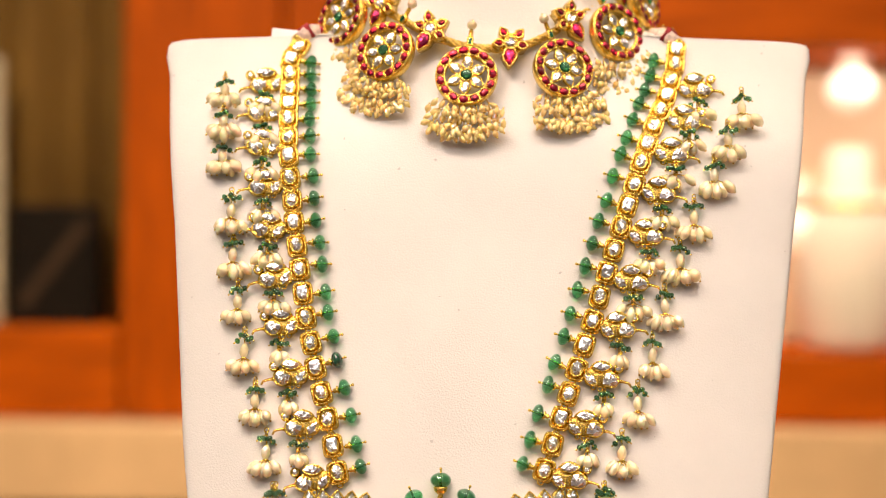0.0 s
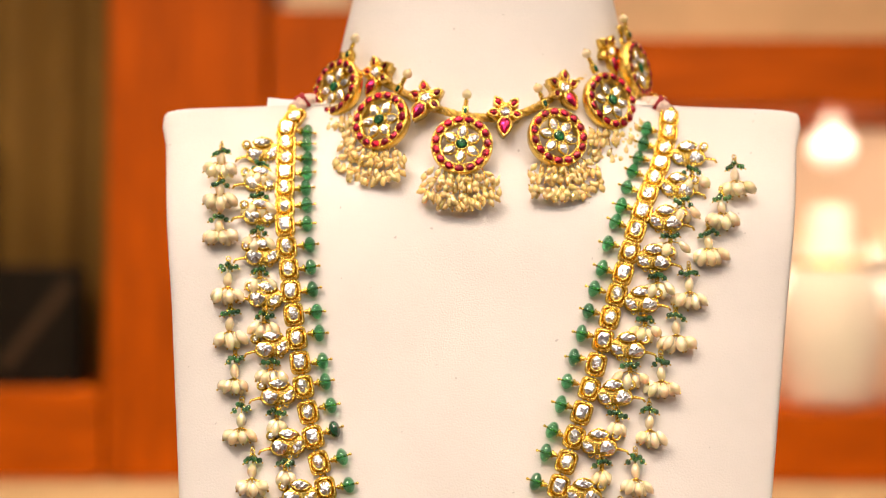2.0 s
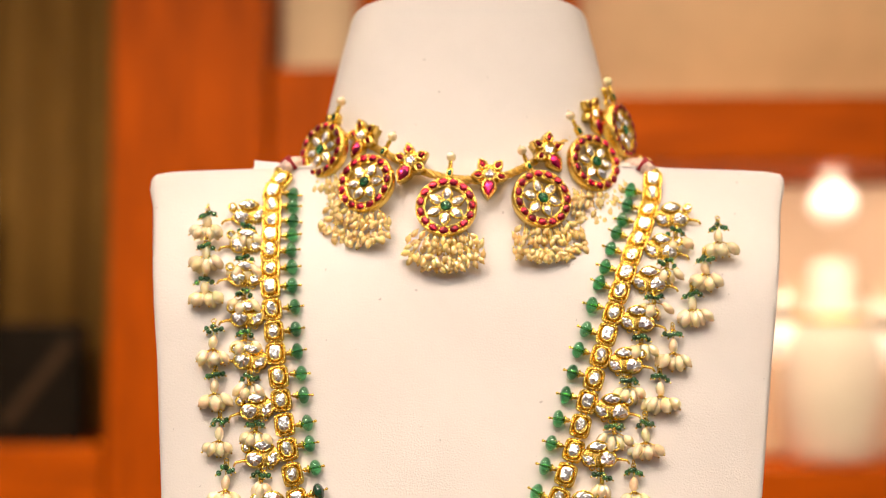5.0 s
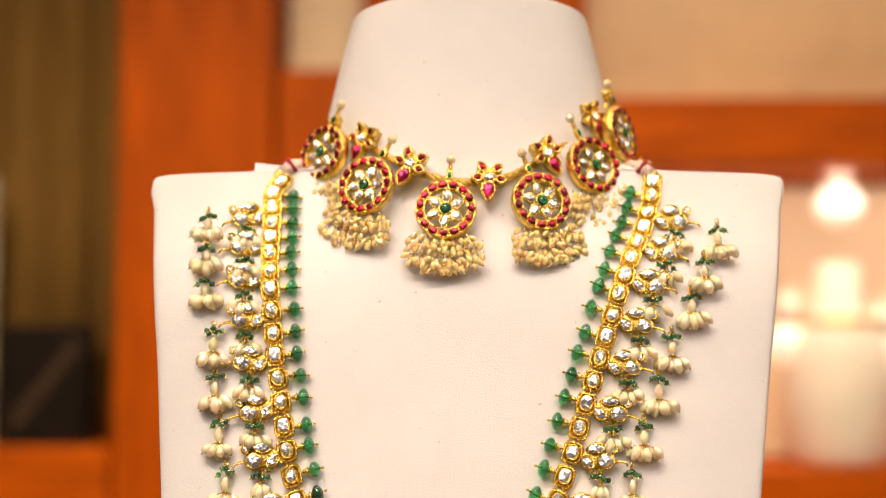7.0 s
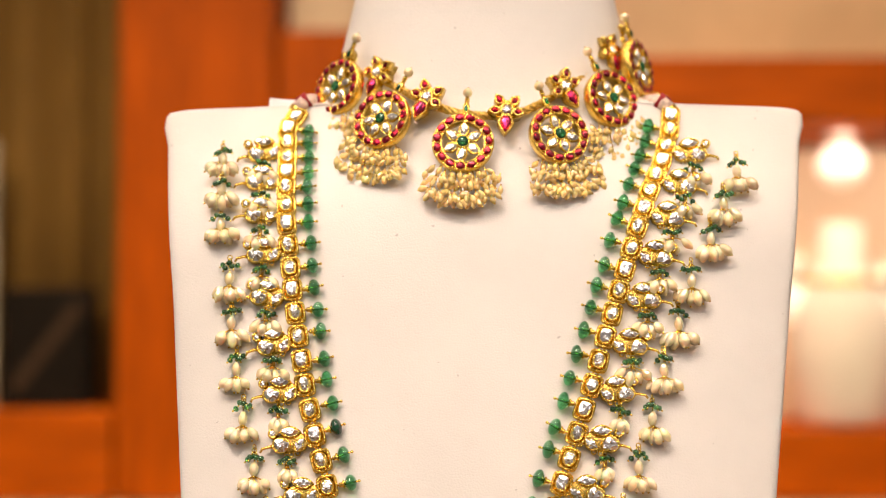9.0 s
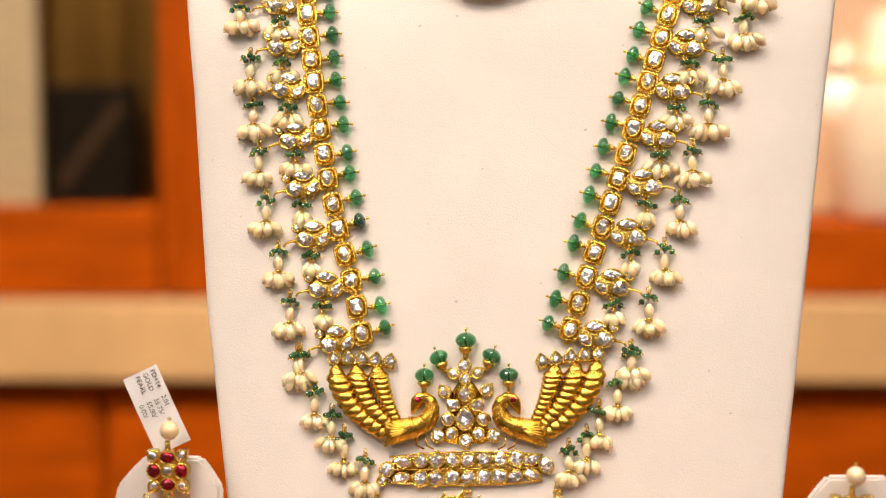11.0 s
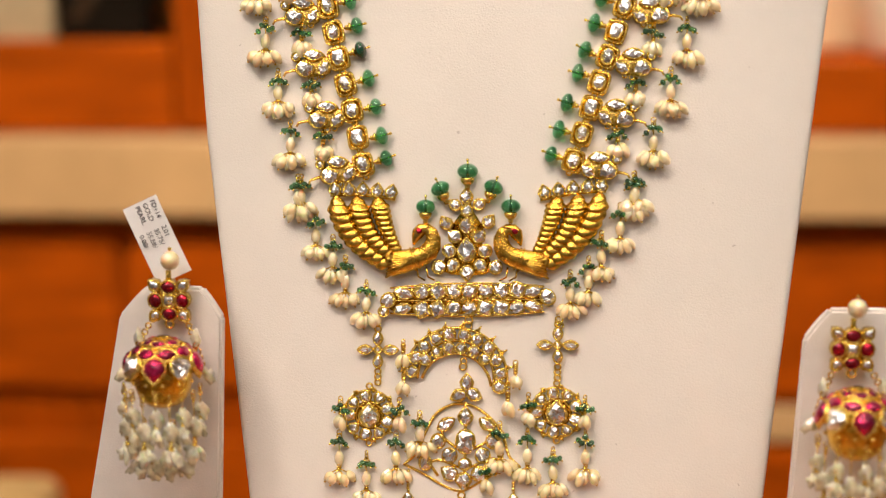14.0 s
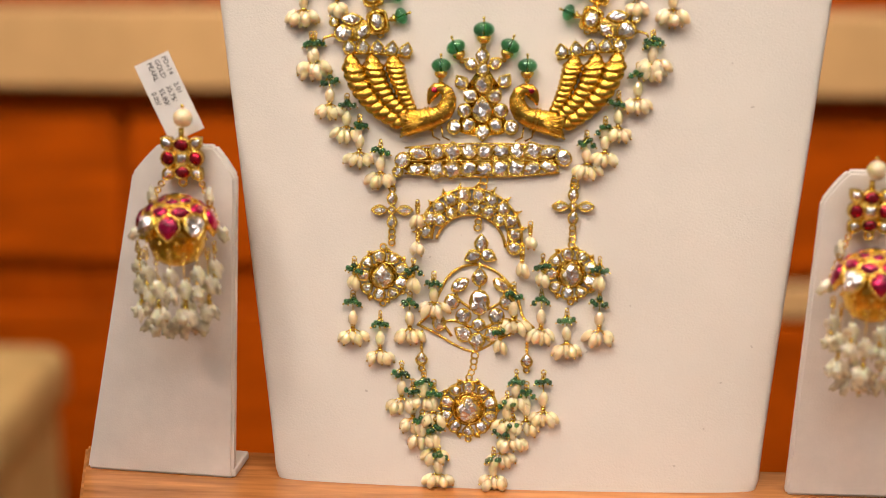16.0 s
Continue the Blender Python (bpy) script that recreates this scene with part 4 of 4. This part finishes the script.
drop = [("pear", 4.2, 6.0, 0.2, -59.2, 0), ("pear", 4.2, 5.6, -3.6, -65.4, 115), ("pear", 4.2, 5.6, 3.5, -65.0, 245), ("pear", 4.8, 6.6, -0.3, -74.2, 0), ("round", 6.6, 9.2, -0.2, -85.6, 0), ("marquise", 4.0, 7.0, -8.6, -78.0, 125), ("marquise", 4.0, 6.4, 9.0, -77.7, 235),
        ("round", 4.6, 5.2, -12.0, -85.6, 0), ("round", 4.6, 5.2, 11.6, -85.2, 0), ("round", 4.8, 5.2, -7.0, -91.9, 0), ("round", 4.8, 5.2, 7.2, -91.6, 0), ("round", 4.0, 5.4, -17.4, -95.2, 10), ("round", 4.0, 4.0, -0.4, -95.6, 0), ("pear", 5.0, 6.6, -7.2, -99.6, 55), ("pear", 5.0, 6.6, 6.2, -99.4, 305), ("pear", 5.0, 6.4, -0.9, -103.2, 180)]
motif("centre_drop", pendant_at(0, 0), [(k, lx * 1.14, ly * 1.1, x, y, a) for k, lx, ly, x, y, a in drop], drop_frame, "openwork gold drop set with polki diamonds")


def flower(x, y, big, n, r, kind="pear"):
    stones = [(kind, big * 0.88, big * 1.05, 0, 0, 0)] + [("pear" if k % 2 else "round", 3.9, 4.4, r * math.cos(2 * math.pi * (k + 0.5) / n), r * math.sin(2 * math.pi * (k + 0.5) / n), 360 * (k + 0.5) / n + 90) for k in range(n)]

    def frame_(b):
        for line, z in ((r - 2.9, 1.0), (r + 2.4, 0.8)):
            tube([(line * math.cos(2 * math.pi * i / 30) * MM, line * math.sin(2 * math.pi * i / 30) * MM, z * MM) for i in range(31)], 0.55 * MM, 5, b, False)
        for k in range(n):
            t = 2 * math.pi * k / n
            tube([((r + 2) * math.cos(t) * MM, (r + 2) * math.sin(t) * MM, MM), ((r + 4.2) * math.cos(t + 0.06) * MM, (r + 4.2) * math.sin(t + 0.06) * MM, 1.4 * MM)], [0.7 * MM, 0.25 * MM], 5, b)
            ring_at(b, (r + 2.6) * math.cos(t), (r + 2.6) * math.sin(t), 0.9, 1.2, 0.4)
        ring_at(b, 0, r + 4.2, 1.3)
        ring_at(b, 0, -r - 3.8, 1.2)
    return motif("flower_motif", pendant_at(x, y), stones, frame_, "", 0.8, [((r - 2) * math.cos(2 * math.pi * k / 16), (r - 2) * math.sin(2 * math.pi * k / 16)) for k in range(16)])


flower(-41.8, -74.6, 9.6, 9, 8.6)
flower(38.6, -72.2, 9.6, 9, 8.6)
flower(-4.1, -132.9, 10.4, 10, 9.8)
for x, y in ((-38.2, -45.6), (38.9, -42.6)):
    motif("cross_motif", pendant_at(x, y), [("marquise", 3.2, 5.6, 0, 5.0, 0), ("marquise", 3.2, 5.6, 0, -5.2, 0), ("marquise", 3.4, 6.0, -5.4, 0, 90), ("marquise", 3.4, 6.0, 5.4, 0, 90), ("round", 2.4, 2.4, 0, 0, 0)],
          lambda b: [ring_at(b, 0, yy, 1.3) for yy in (9.2, -9.6, -12.0, -14.4)])
for x, y in ((-24.7, -111.2), (20.4, -111.0)):
    motif("stone_hanger", pendant_at(x, y), [("pear", 3.9, 5.2, 0, 0, 0)], lambda b: [ring_at(b, 0, -4.2, 1.2), tube([(0.25 * math.sin(2.2 * i) * MM, (3.4 + 0.5 * i) * MM, 1.2 * MM) for i in range(20)], [(0.65 + 0.25 * math.cos(2.2 * i)) * MM for i in range(20)], 6, b)])
# tassels: place of the bunch in mm from the middle stone, then the length
UPPER_TASSELS = ((-73.3, 13.8, 15), (-65.4, -3.3, 16), (-57.9, -13.0, 15), (-52.4, -24.0, 17), (-43.3, -32.8, 15), (44.0, -27.7, 15), (51.7, -22.6, 16), (57.0, -11.5, 16), (65.0, 0.8, 16), (70.7, 15.4, 15),
                 (17.8, -70.4, 7), (21.0, -58.6, 6), (-26.8, -61.8, 7), (-27.0, -50.0, 6), (-54.0, -77.5, 8), (-28.5, -77.6, 8), (26.6, -74.6, 8), (50.6, -75.4, 8))
LOWER_TASSELS = ((-54.6, -102.6, 18), (-42.7, -111.4, 18), (-30.0, -101.6, 17), (26.3, -100.2, 18), (37.2, -106.4, 16), (50.9, -100.4, 18), (-33.1, -132.6, 17), (-28.0, -141.4, 18), (-19.2, -138.4, 15), (27.8, -137.0, 19), (20.6, -141.2, 18),
                 (12.4, -140.6, 13), (-18.0, -155.0, 15), (-16.8, -165.6, 13), (10.2, -155.8, 15), (7.0, -165.6, 13), (14.4, -96.4, 17), (-19.8, -89.4, 14), (-23.5, -131.0, 12), (16.2, -130.0, 12), (-24.0, -148.0, 11), (15.0, -148.5, 11), (9.0, -105.0, 9))
for x, y, d in UPPER_TASSELS + LOWER_TASSELS:
    pu, pv = CU + x * 1.03, CV + y + d + 3.2
    tassel(NECK, pu, pv, on_bust(pu, pv, (0.0 if d > 8 else 1.5) * MM), d, 5 if d > 10 else 2, 3 if d > 7 else 0, d > 10, 0.95)


# ---- the choker ----
def RY(deg):
    return Matrix.Rotation(radians(deg), 4, "Y")


def choker():
    ck = thing("choker", SLAB, "gold choker with ruby and diamond flower discs and pearl fringe", "necklace")
    rope = spline([(-72, 130, -66), (-67, 121, -38), (-50, 111, -22), (-26, 95, -10.5), (-8, 88.5, -9), (12, 88, -9.5), (26, 93, -11.5), (40, 103, -16), (53, 114, -24), (64, 126, -33), (73, 139, -52), (76, 150, -76)], 120)
    b = bmesh.new()
    for s in range(4):
        pts = []
        for i, p in enumerate(rope):
            t = i * 0.9 + s * math.pi / 2
            pts.append((p + Vector((0, math.cos(t) * 1.3, math.sin(t) * 1.0))) * MM)
        tube(pts, 1.05 * MM, 6, b)
    part("rope", b, CORD, ck, "twisted gold thread rope")
    # one disc: an open ring of rubies round a six-petalled flower
    d = bmesh.new()
    n = 40
    rim = [(13.6, -4.0), (14.6, -2.6), (15.0, 0.2), (14.8, 1.9), (14.3, 2.4), (13.9, 2.0), (10.9, 2.0), (10.5, 2.4), (10.0, 1.9), (9.8, 0.0), (10.4, -3.4)]
    rings = [[(r * math.cos(2 * math.pi * k / n) * MM, r * math.sin(2 * math.pi * k / n) * MM, z * MM) for r, z in rim] for k in range(n + 1)]
    loft(rings, True, False, d)
    rubies = [RZ(360 / 15 * k + 6) @ T(12.5 * MM, 0, 1.5 * MM) for k in range(15)]
    petals = [RZ(60 * k + 30) @ T(6.5 * MM, 0, 0.9 * MM) @ RZ(-90) for k in range(6)]
    cr, cp = bmesh.new(), bmesh.new()
    setting(cr, "round", 3.6 * MM, 4.6 * MM, Matrix.Identity(4), 0.32 * MM, 1.4 * MM)
    setting(cp, "pear", 4.1 * MM, 6.8 * MM, Matrix.Identity(4), 0.7 * MM, 1.5 * MM)
    ruby_collet, petal_collet = mesh_of("collet", cr, GOLD), mesh_of("collet", cp, GOLD)
    setting(d, "round", 5.4 * MM, 5.4 * MM, T(0, 0, 1.4 * MM), 0.7 * MM, 1.7 * MM)
    box(3.2 * MM, 4.6 * MM, 2.4 * MM, (0, 17.6 * MM, 0.4 * MM), 0.4 * MM, d)
    tube([(0, 19.5 * MM, 0.4 * MM), (0, 24.0 * MM, 0.4 * MM)], 0.9 * MM, 6, d)
    for y in (20.4, 21.6, 22.8):
        ball(1.35 * MM, 0.6 * MM, 1.35 * MM, (0, y * MM, 0.4 * MM), 8, 5, d)
    ball(0.5 * MM, 0.5 * MM, 0.5 * MM, (0, 28.6 * MM, 0.4 * MM), 6, 5, d)
    disc_me = mesh_of("disc", d, GOLD)
    ruby = stone_mesh("round", 3.6 * MM, 4.6 * MM, RUBY, cab=True)
    petal = stone_mesh("pear", 4.1 * MM, 6.8 * MM, POLKI)
    centre = stone_mesh("round", 5.4 * MM, 5.4 * MM, EMERALD, cab=True)
    small = stone_mesh("square", 1.9 * MM, 3.2 * MM, EMERALD, cab=True)
    top_pearl = mesh_of("pearl", ball(2.35 * MM, 2.35 * MM, 2.35 * MM, u=14, v=10), PEARL)
    cream = pearl_mesh("gold_glow", GOLD_GLOW_PEARL, 1.45 * MM, 1.95 * MM)
    # place, yaw round the neck, roll on the rope
    for u, v, w, yaw, roll in ((-8.6, 72.3, -4, -3, -5), (36.8, 77.1, -7, 17, 20), (-47.1, 85.9, -9.5, -25, -30), (63.3, 99.0, -19, 31, 28), (-69.5, 107.2, -24, -40, -22), (78.6, 121.6, -37, 60, 22)):
        m = T(u * MM, v * MM, w * MM) @ RY(yaw) @ Matrix.Rotation(radians(-5), 4, "X") @ RZ(roll) @ Matrix.Scale(0.99, 4)
        ob = part("disc", disc_me, None, ck, "", m)
        for q in rubies:
            part("collet", ruby_collet, None, ob, "", q)
            part("ruby", ruby, None, ob, "", q @ T(0, 0, 0.8 * MM))
        for q in petals:
            part("collet", petal_collet, None, ob, "", q)
            part("petal_stone", petal, None, ob, "", q @ T(0, 0, 0.8 * MM))
        part("centre_stone", centre, None, ob, "round green centre stone", T(0, 0, 2.5 * MM))
        part("green_stone", small, None, ob, "", T(0, 17.6 * MM, 1.7 * MM))
        part("top_pearl", top_pearl, None, ob, "", T(0, 26.2 * MM, 0.4 * MM))
        # fringe: pins and pearls hanging straight down
        g = bmesh.new()
        hung = []
        rows = ((10, 15.0, 17.2, 3.2), (15, 17.8, 20.2, 3.4), (12, 18.0, 22.0, 3.4), (15, 19.2, 26.2, 3.6), (15, 18.0, 28.8, 3.4), (8, 10.0, 31.0, 2.0))
        if abs(yaw) > 60:
            rows = rows[:4]
        for count, reach, depth, sag in rows:
            for k in range(count):
                f = (k + 0.5) / count * 2 - 1
                x = f * reach + RND.uniform(-0.9, 0.9)
                y = -(depth - sag * 0.9 * f * f * (1.3 if depth < 22 else 0.8)) + RND.uniform(-0.7, 0.7)
                z = RND.uniform(-1.6, 2.2)
                a = f * 24 + RND.uniform(-48, 48)
                hung.append((x, y, z, a))
                tip = Vector((math.sin(radians(a)), -math.cos(radians(a)), 0))
                p = Vector((x, y, z))
                tube([(p - tip * 2.8) * MM, (p - tip * 1.6) * MM], 0.35 * MM, 4, g)
                ball(0.55 * MM, 0.55 * MM, 0.55 * MM, (p + tip * 2.1) * MM, 6, 4, g)
        for k in range(9):
            f = k / 4 - 1
            x = f * 10
            y = -math.sqrt(max(0, 15.2 ** 2 - x * x))
            tube([(x * MM, y * MM, 0), (x * 1.1 * MM, (y - 2.0) * MM, 0), (x * 1.3 * MM, -25 * MM + abs(f) * 4 * MM, 0)], 0.3 * MM, 4, g)
        fr = part("pearl_fringe", g, GOLD, ck, "", T(u * MM, v * MM, w * MM + 1.0 * MM) @ RY(yaw * 0.75) @ Matrix.Rotation(radians(-4), 4, "X") @ RZ(roll * 0.45))
        for x, y, z, a in hung:
            s = RND.uniform(0.88, 1.12)
            part("pearl", RND.choice(cream), None, fr, "", T(x * MM, y * MM, z * MM) @ hang(a) @ Matrix.Diagonal((s, s, s, 1)))
    # star flowers between the discs
    f = bmesh.new()
    spots = [("pear", 4.6, 7.2, 0, -5.9, 180, PINK_RUBY), ("pear", 2.3, 3.2, -4.9, -0.6, 95, RUBY), ("pear", 2.3, 3.2, 4.9, -0.6, -95, RUBY), ("pear", 2.3, 3.2, -3.3, 4.2, 35, RUBY), ("pear", 2.3, 3.2, 3.3, 4.2, -35, RUBY), ("round", 4.2, 4.2, 0, 0, 0, POLKI)]
    star = []
    for k in range(10):
        t = math.pi / 2 + math.pi * k / 5
        r = 6.6 if k % 2 else 4.2
        star.append((r * math.cos(t), r * math.sin(t)))
    plate(star, -5.0, 0.9, f)
    for kind, lx, ly, x, y, a, mat in spots:
        setting(f, kind, lx * MM, ly * MM, T(x * MM, y * MM, 0.4 * MM) @ RZ(a), 1.0 * MM, 1.9 * MM, -2.0 * MM)
    star_me = mesh_of("star_flower", f, GOLD)
    for u, v, w, yaw, roll in ((12.0, 88.9, -6, 4, -4), (40.1, 103.7, -13, 28, 34), (-25.6, 96.1, -7, -14, -30), (-49.5, 112.4, -18, -38, -28), (63.9, 127.5, -28, 55, 25), (72.0, 140.0, -46, 75, 20), (-66.0, 122.0, -34, -68, -15)):
        ob = part("star_flower", star_me, None, ck, "", T(u * MM, v * MM, w * MM) @ RY(yaw) @ RZ(roll) @ Matrix.Scale(1.18, 4))
        for kind, lx, ly, x, y, a, mat in spots:
            part("stone", stone_mesh(kind, lx * MM, ly * MM, mat, cab=mat is not POLKI), None, ob, "", T(x * MM, y * MM, 1.5 * MM) @ RZ(a))
    return ck


choker()


# ---- earrings ----
FACE = Matrix(((1, 0, 0, 0), (0, 0, -1, 0), (0, 1, 0, 0), (0, 0, 0, 1)))


def earring(x, y, z, label):
    er = thing("jhumka_earring", T(x, y, z) @ FACE, label, "earring", "jhumka earrings")
    # square flower stud
    b = bmesh.new()
    spots = [("square", 4.4, 4.4, 0, 0, 0, POLKI), ("round", 6.0, 5.0, 0, 5.9, 0, RUBY), ("round", 6.0, 5.0, 0, -5.9, 0, RUBY), ("round", 5.0, 6.0, -5.9, 0, 0, RUBY), ("round", 5.0, 6.0, 5.9, 0, 0, RUBY)]
    spots += [("pear", 4.0, 4.8, sx * 6.4, sy * 6.8, -45 * sx if sy > 0 else -135 * sx, POLKI) for sx in (-1, 1) for sy in (-1, 1)]
    plate([(7 * math.cos(math.pi * k / 6), 7 * math.sin(math.pi * k / 6)) for k in range(12)], -3.0, 0.6, b)
    for kind, lx, ly, px, py, a, mat in spots:
        setting(b, kind, lx * MM, ly * MM, T(px * MM, py * MM, 0) @ RZ(a), 0.85 * MM, 2.1 * MM, -2.2 * MM)
    tube([(0, 8 * MM, 0), (0, 13 * MM, 0)], 1.2 * MM, 8, b)
    ball(0.9 * MM, 0.9 * MM, 0.9 * MM, (1.2 * MM, 22.6 * MM, 1 * MM), 8, 6, b)
    ring_at(b, 0, -10.2, 1.7, 1.0, 0.7)
    stud = part("stud", b, GOLD, er, "gold flower stud with rubies")
    for kind, lx, ly, px, py, a, mat in spots:
        part("stone", stone_mesh(kind, lx * MM, ly * MM, mat, cab=True), None, stud, "", T(px * MM, py * MM, 1.2 * MM) @ RZ(a))
    part("top_pearl", ball(4.1 * MM, 4.1 * MM, 4.1 * MM, (1.2 * MM, 17.6 * MM, 1 * MM), 18, 12), PEARL, er, "large round cream pearl")
    # side chains from the stud to the dome
    for s in (-1, 1):
        c = bmesh.new()
        for k in range(9):
            f = k / 8
            ring_at(c, s * (7.0 + 9.5 * f ** 0.8), -8.0 - 20.0 * f, 1.2, 2.0 + 9 * f, 0.38)
        ch = part("side_chain", c, GOLD, er)
        part("pearl", pearl_mesh("keshi", KESHI, 2.5 * MM, 3.4 * MM, 1.1, 0.55)[1], None, ch, "", T(s * 12.4 * MM, -15.0 * MM, 6 * MM) @ hang(0) @ Matrix.Diagonal((0.7, 0.7, 1.2, 1)))
        part("pearl", pearl_mesh("keshi", KESHI, 2.5 * MM, 3.4 * MM, 1.1, 0.55)[2], None, ch, "", T(s * 18.6 * MM, -30.0 * MM, 11 * MM) @ hang(s * 35))
    # dome: its middle stands free of the board
    R0, top, cz = 14.2, -14.0, 15.5
    dome = bmesh.new()
    prof = [(1.8, 2.2), (2.4, 1.2), (1.6, 0.6), (3.2, 0.0)] + [(R0 * math.sin(radians(t)), -R0 * 1.02 * (1 - math.cos(radians(t)))) for t in range(14, 68, 8)]
    rings = [[(r * math.cos(2 * math.pi * k / 32) * MM, h * MM, r * math.sin(2 * math.pi * k / 32) * MM) for k in range(32)] for r, h in prof]
    loft(rings, True, False, dome)
    inner = [[(r * math.cos(2 * math.pi * k / 32) * MM, h * MM, r * math.sin(2 * math.pi * k / 32) * MM) for k in range(32)] for r, h in ((12.8, -8.0), (12.6, -14), (12.0, -19.5), (10.4, -24), (7.5, -27), (4.0, -28.4), (1.5, -28.8))]
    spots = []
    for row, (lat, count, lx, ly, mat) in enumerate(((22, 6, 4.2, 6.2, PINK_RUBY), (45, 8, 5.4, 8.0, PINK_RUBY), (71, 8, 8.8, 10.2, PINK_RUBY))):
        for k in range(count):
            lon = 360 / count * (k + 0.5 * (row % 2))
            m = Matrix.Rotation(radians(lon), 4, "Y") @ Matrix.Rotation(radians(-(90 - lat)), 4, "X") @ T(0, 0, R0 * MM)
            m = T(0, -R0 * 1.0 * MM, 0) @ m
            kind = "pear" if row == 2 else "marquise"
            turn = RZ(180) if row == 2 else RZ(90)
            spots.append((kind, lx, ly, m @ turn @ T(0, 0, 0.6 * MM), POLKI if (row == 2 and k % 3 == 1) else mat))
    bmesh.ops.recalc_face_normals(dome, faces=dome.faces)
    at = T(0, top * MM, cz * MM)
    collets = {}
    do = part("dome", dome, GOLD, er, "gold dome with ruby petals", at)
    for kind, lx, ly, m, mat in spots:
        key = (kind, lx)
        if key not in collets:
            cb = bmesh.new()
            setting(cb, kind, lx * MM, ly * MM, T(0, 0, -0.6 * MM), 1.0 * MM, 1.6 * MM, -0.8 * MM)
            collets[key] = mesh_of("collet", cb, GOLD)
        part("collet", collets[key], None, do, "", m)
        part("petal_stone", stone_mesh(kind, lx * MM, ly * MM, mat, cab=mat is not POLKI), None, do, "", m @ T(0, 0, 0.2 * MM))
    part("inner_bell", loft(inner, True, True), ANTIQUE, do, "plain gold inner bell")
    ring_b = bmesh.new()
    for k in range(14):
        t = 2 * math.pi * k / 14
        ball(0.9 * MM, 0.9 * MM, 0.9 * MM, (15.4 * math.cos(t) * MM, -15.4 * MM, 15.4 * math.sin(t) * MM), 8, 6, ring_b)
    part("rim_beads", ring_b, GOLD, do)
    for k, deg in enumerate((-80, -58, -38, -18, 2, 22, 42, 62, 82)):
        px, pz = 16.4 * math.sin(radians(deg)), 16.4 * math.cos(radians(deg))
        tassel(er, px, top - 17.5 - (k % 2) * 1.5, (cz + pz - 2) * MM, 16.0 if k % 2 == 0 else 24.0, 2 + k % 2, 0, True, 0.95, "pearl_strand", "keshi")
    for px, py, d in ((-7.0, -46.0, 19), (5.0, -46.5, 18)):
        tassel(er, px, py, (cz + 4) * MM, d, 4, 0, True, 1.05, "pearl_strand", "keshi")
    return er


earring(-0.1452, -0.0205, 1.1470, "gold jhumka earring with ruby dome and keshi pearls, price tag behind")
earring(0.1436, -0.0245, 1.1298, "gold jhumka earring with ruby dome and hanging keshi pearls")


# ---- price tags ----
def words(name, text, size, parent, m):
    """Flat printed words in the built-in font, as a mesh."""
    cu = bpy.data.curves.new(name, "FONT")
    cu.body, cu.size, cu.extrude = text, size, 0.00004
    ob = bpy.data.objects.new(name, cu)
    scene.collection.objects.link(ob)
    me = bpy.data.meshes.new_from_object(ob.evaluated_get(bpy.context.evaluated_depsgraph_get()))
    bpy.data.objects.remove(ob)
    me.materials.clear()
    me.materials.append(INK)
    return part(name, me, None, parent, "", m)


def price_tag():
    tg = thing("price_tag", T(-0.1520, -0.0120, 1.1716) @ FACE @ RZ(25) @ Matrix.Rotation(radians(-9), 4, "X"), "white printed paper price tag tucked behind the earring", "price tag")
    w, h = 16.4, 36.0
    rows = []
    for i in range(9):
        y = h / 2 - h * i / 8
        bend = 2.2 * (i / 8) ** 2
        rows.append([(-w / 2 * MM, y * MM, -bend * MM), (w / 2 * MM, y * MM, -bend * MM + 0.2 * MM), (w / 2 * MM, y * MM, -bend * MM - 0.15 * MM), (-w / 2 * MM, y * MM, -bend * MM - 0.35 * MM)])
    part("card", loft(rows), WHITE_CARD, tg, smooth=False)
    # lines run down the card, their heads towards its right edge
    for x, a, b in ((4.6, "FD+14", "2.01"), (1.0, "GOLD", "35.75/"), (-2.6, "PEARL", "55.80/"), (-6.2, "", "0.00/")):
        for text, start in ((a, 16.6), (b, 4.6)):
            if text:
                words("print", text, 3.0 * MM, tg, T(x * MM, start * MM, (0.32 - 0.1 * (start < 10) - (0.35 if start < 10 else 0.0) * 0.6 + 0.25) * MM) @ RZ(-90))
    return tg


price_tag()
sh = thing("blank_tag", SLAB @ T(-0.0985, 0.0945, -0.028) @ RZ(-6), "small blank white tag at the necklace end", "price tag")
part("card", box(0.013, 0.017, 0.0012, bevel=0.0003), WHITE_CARD, sh, smooth=False)
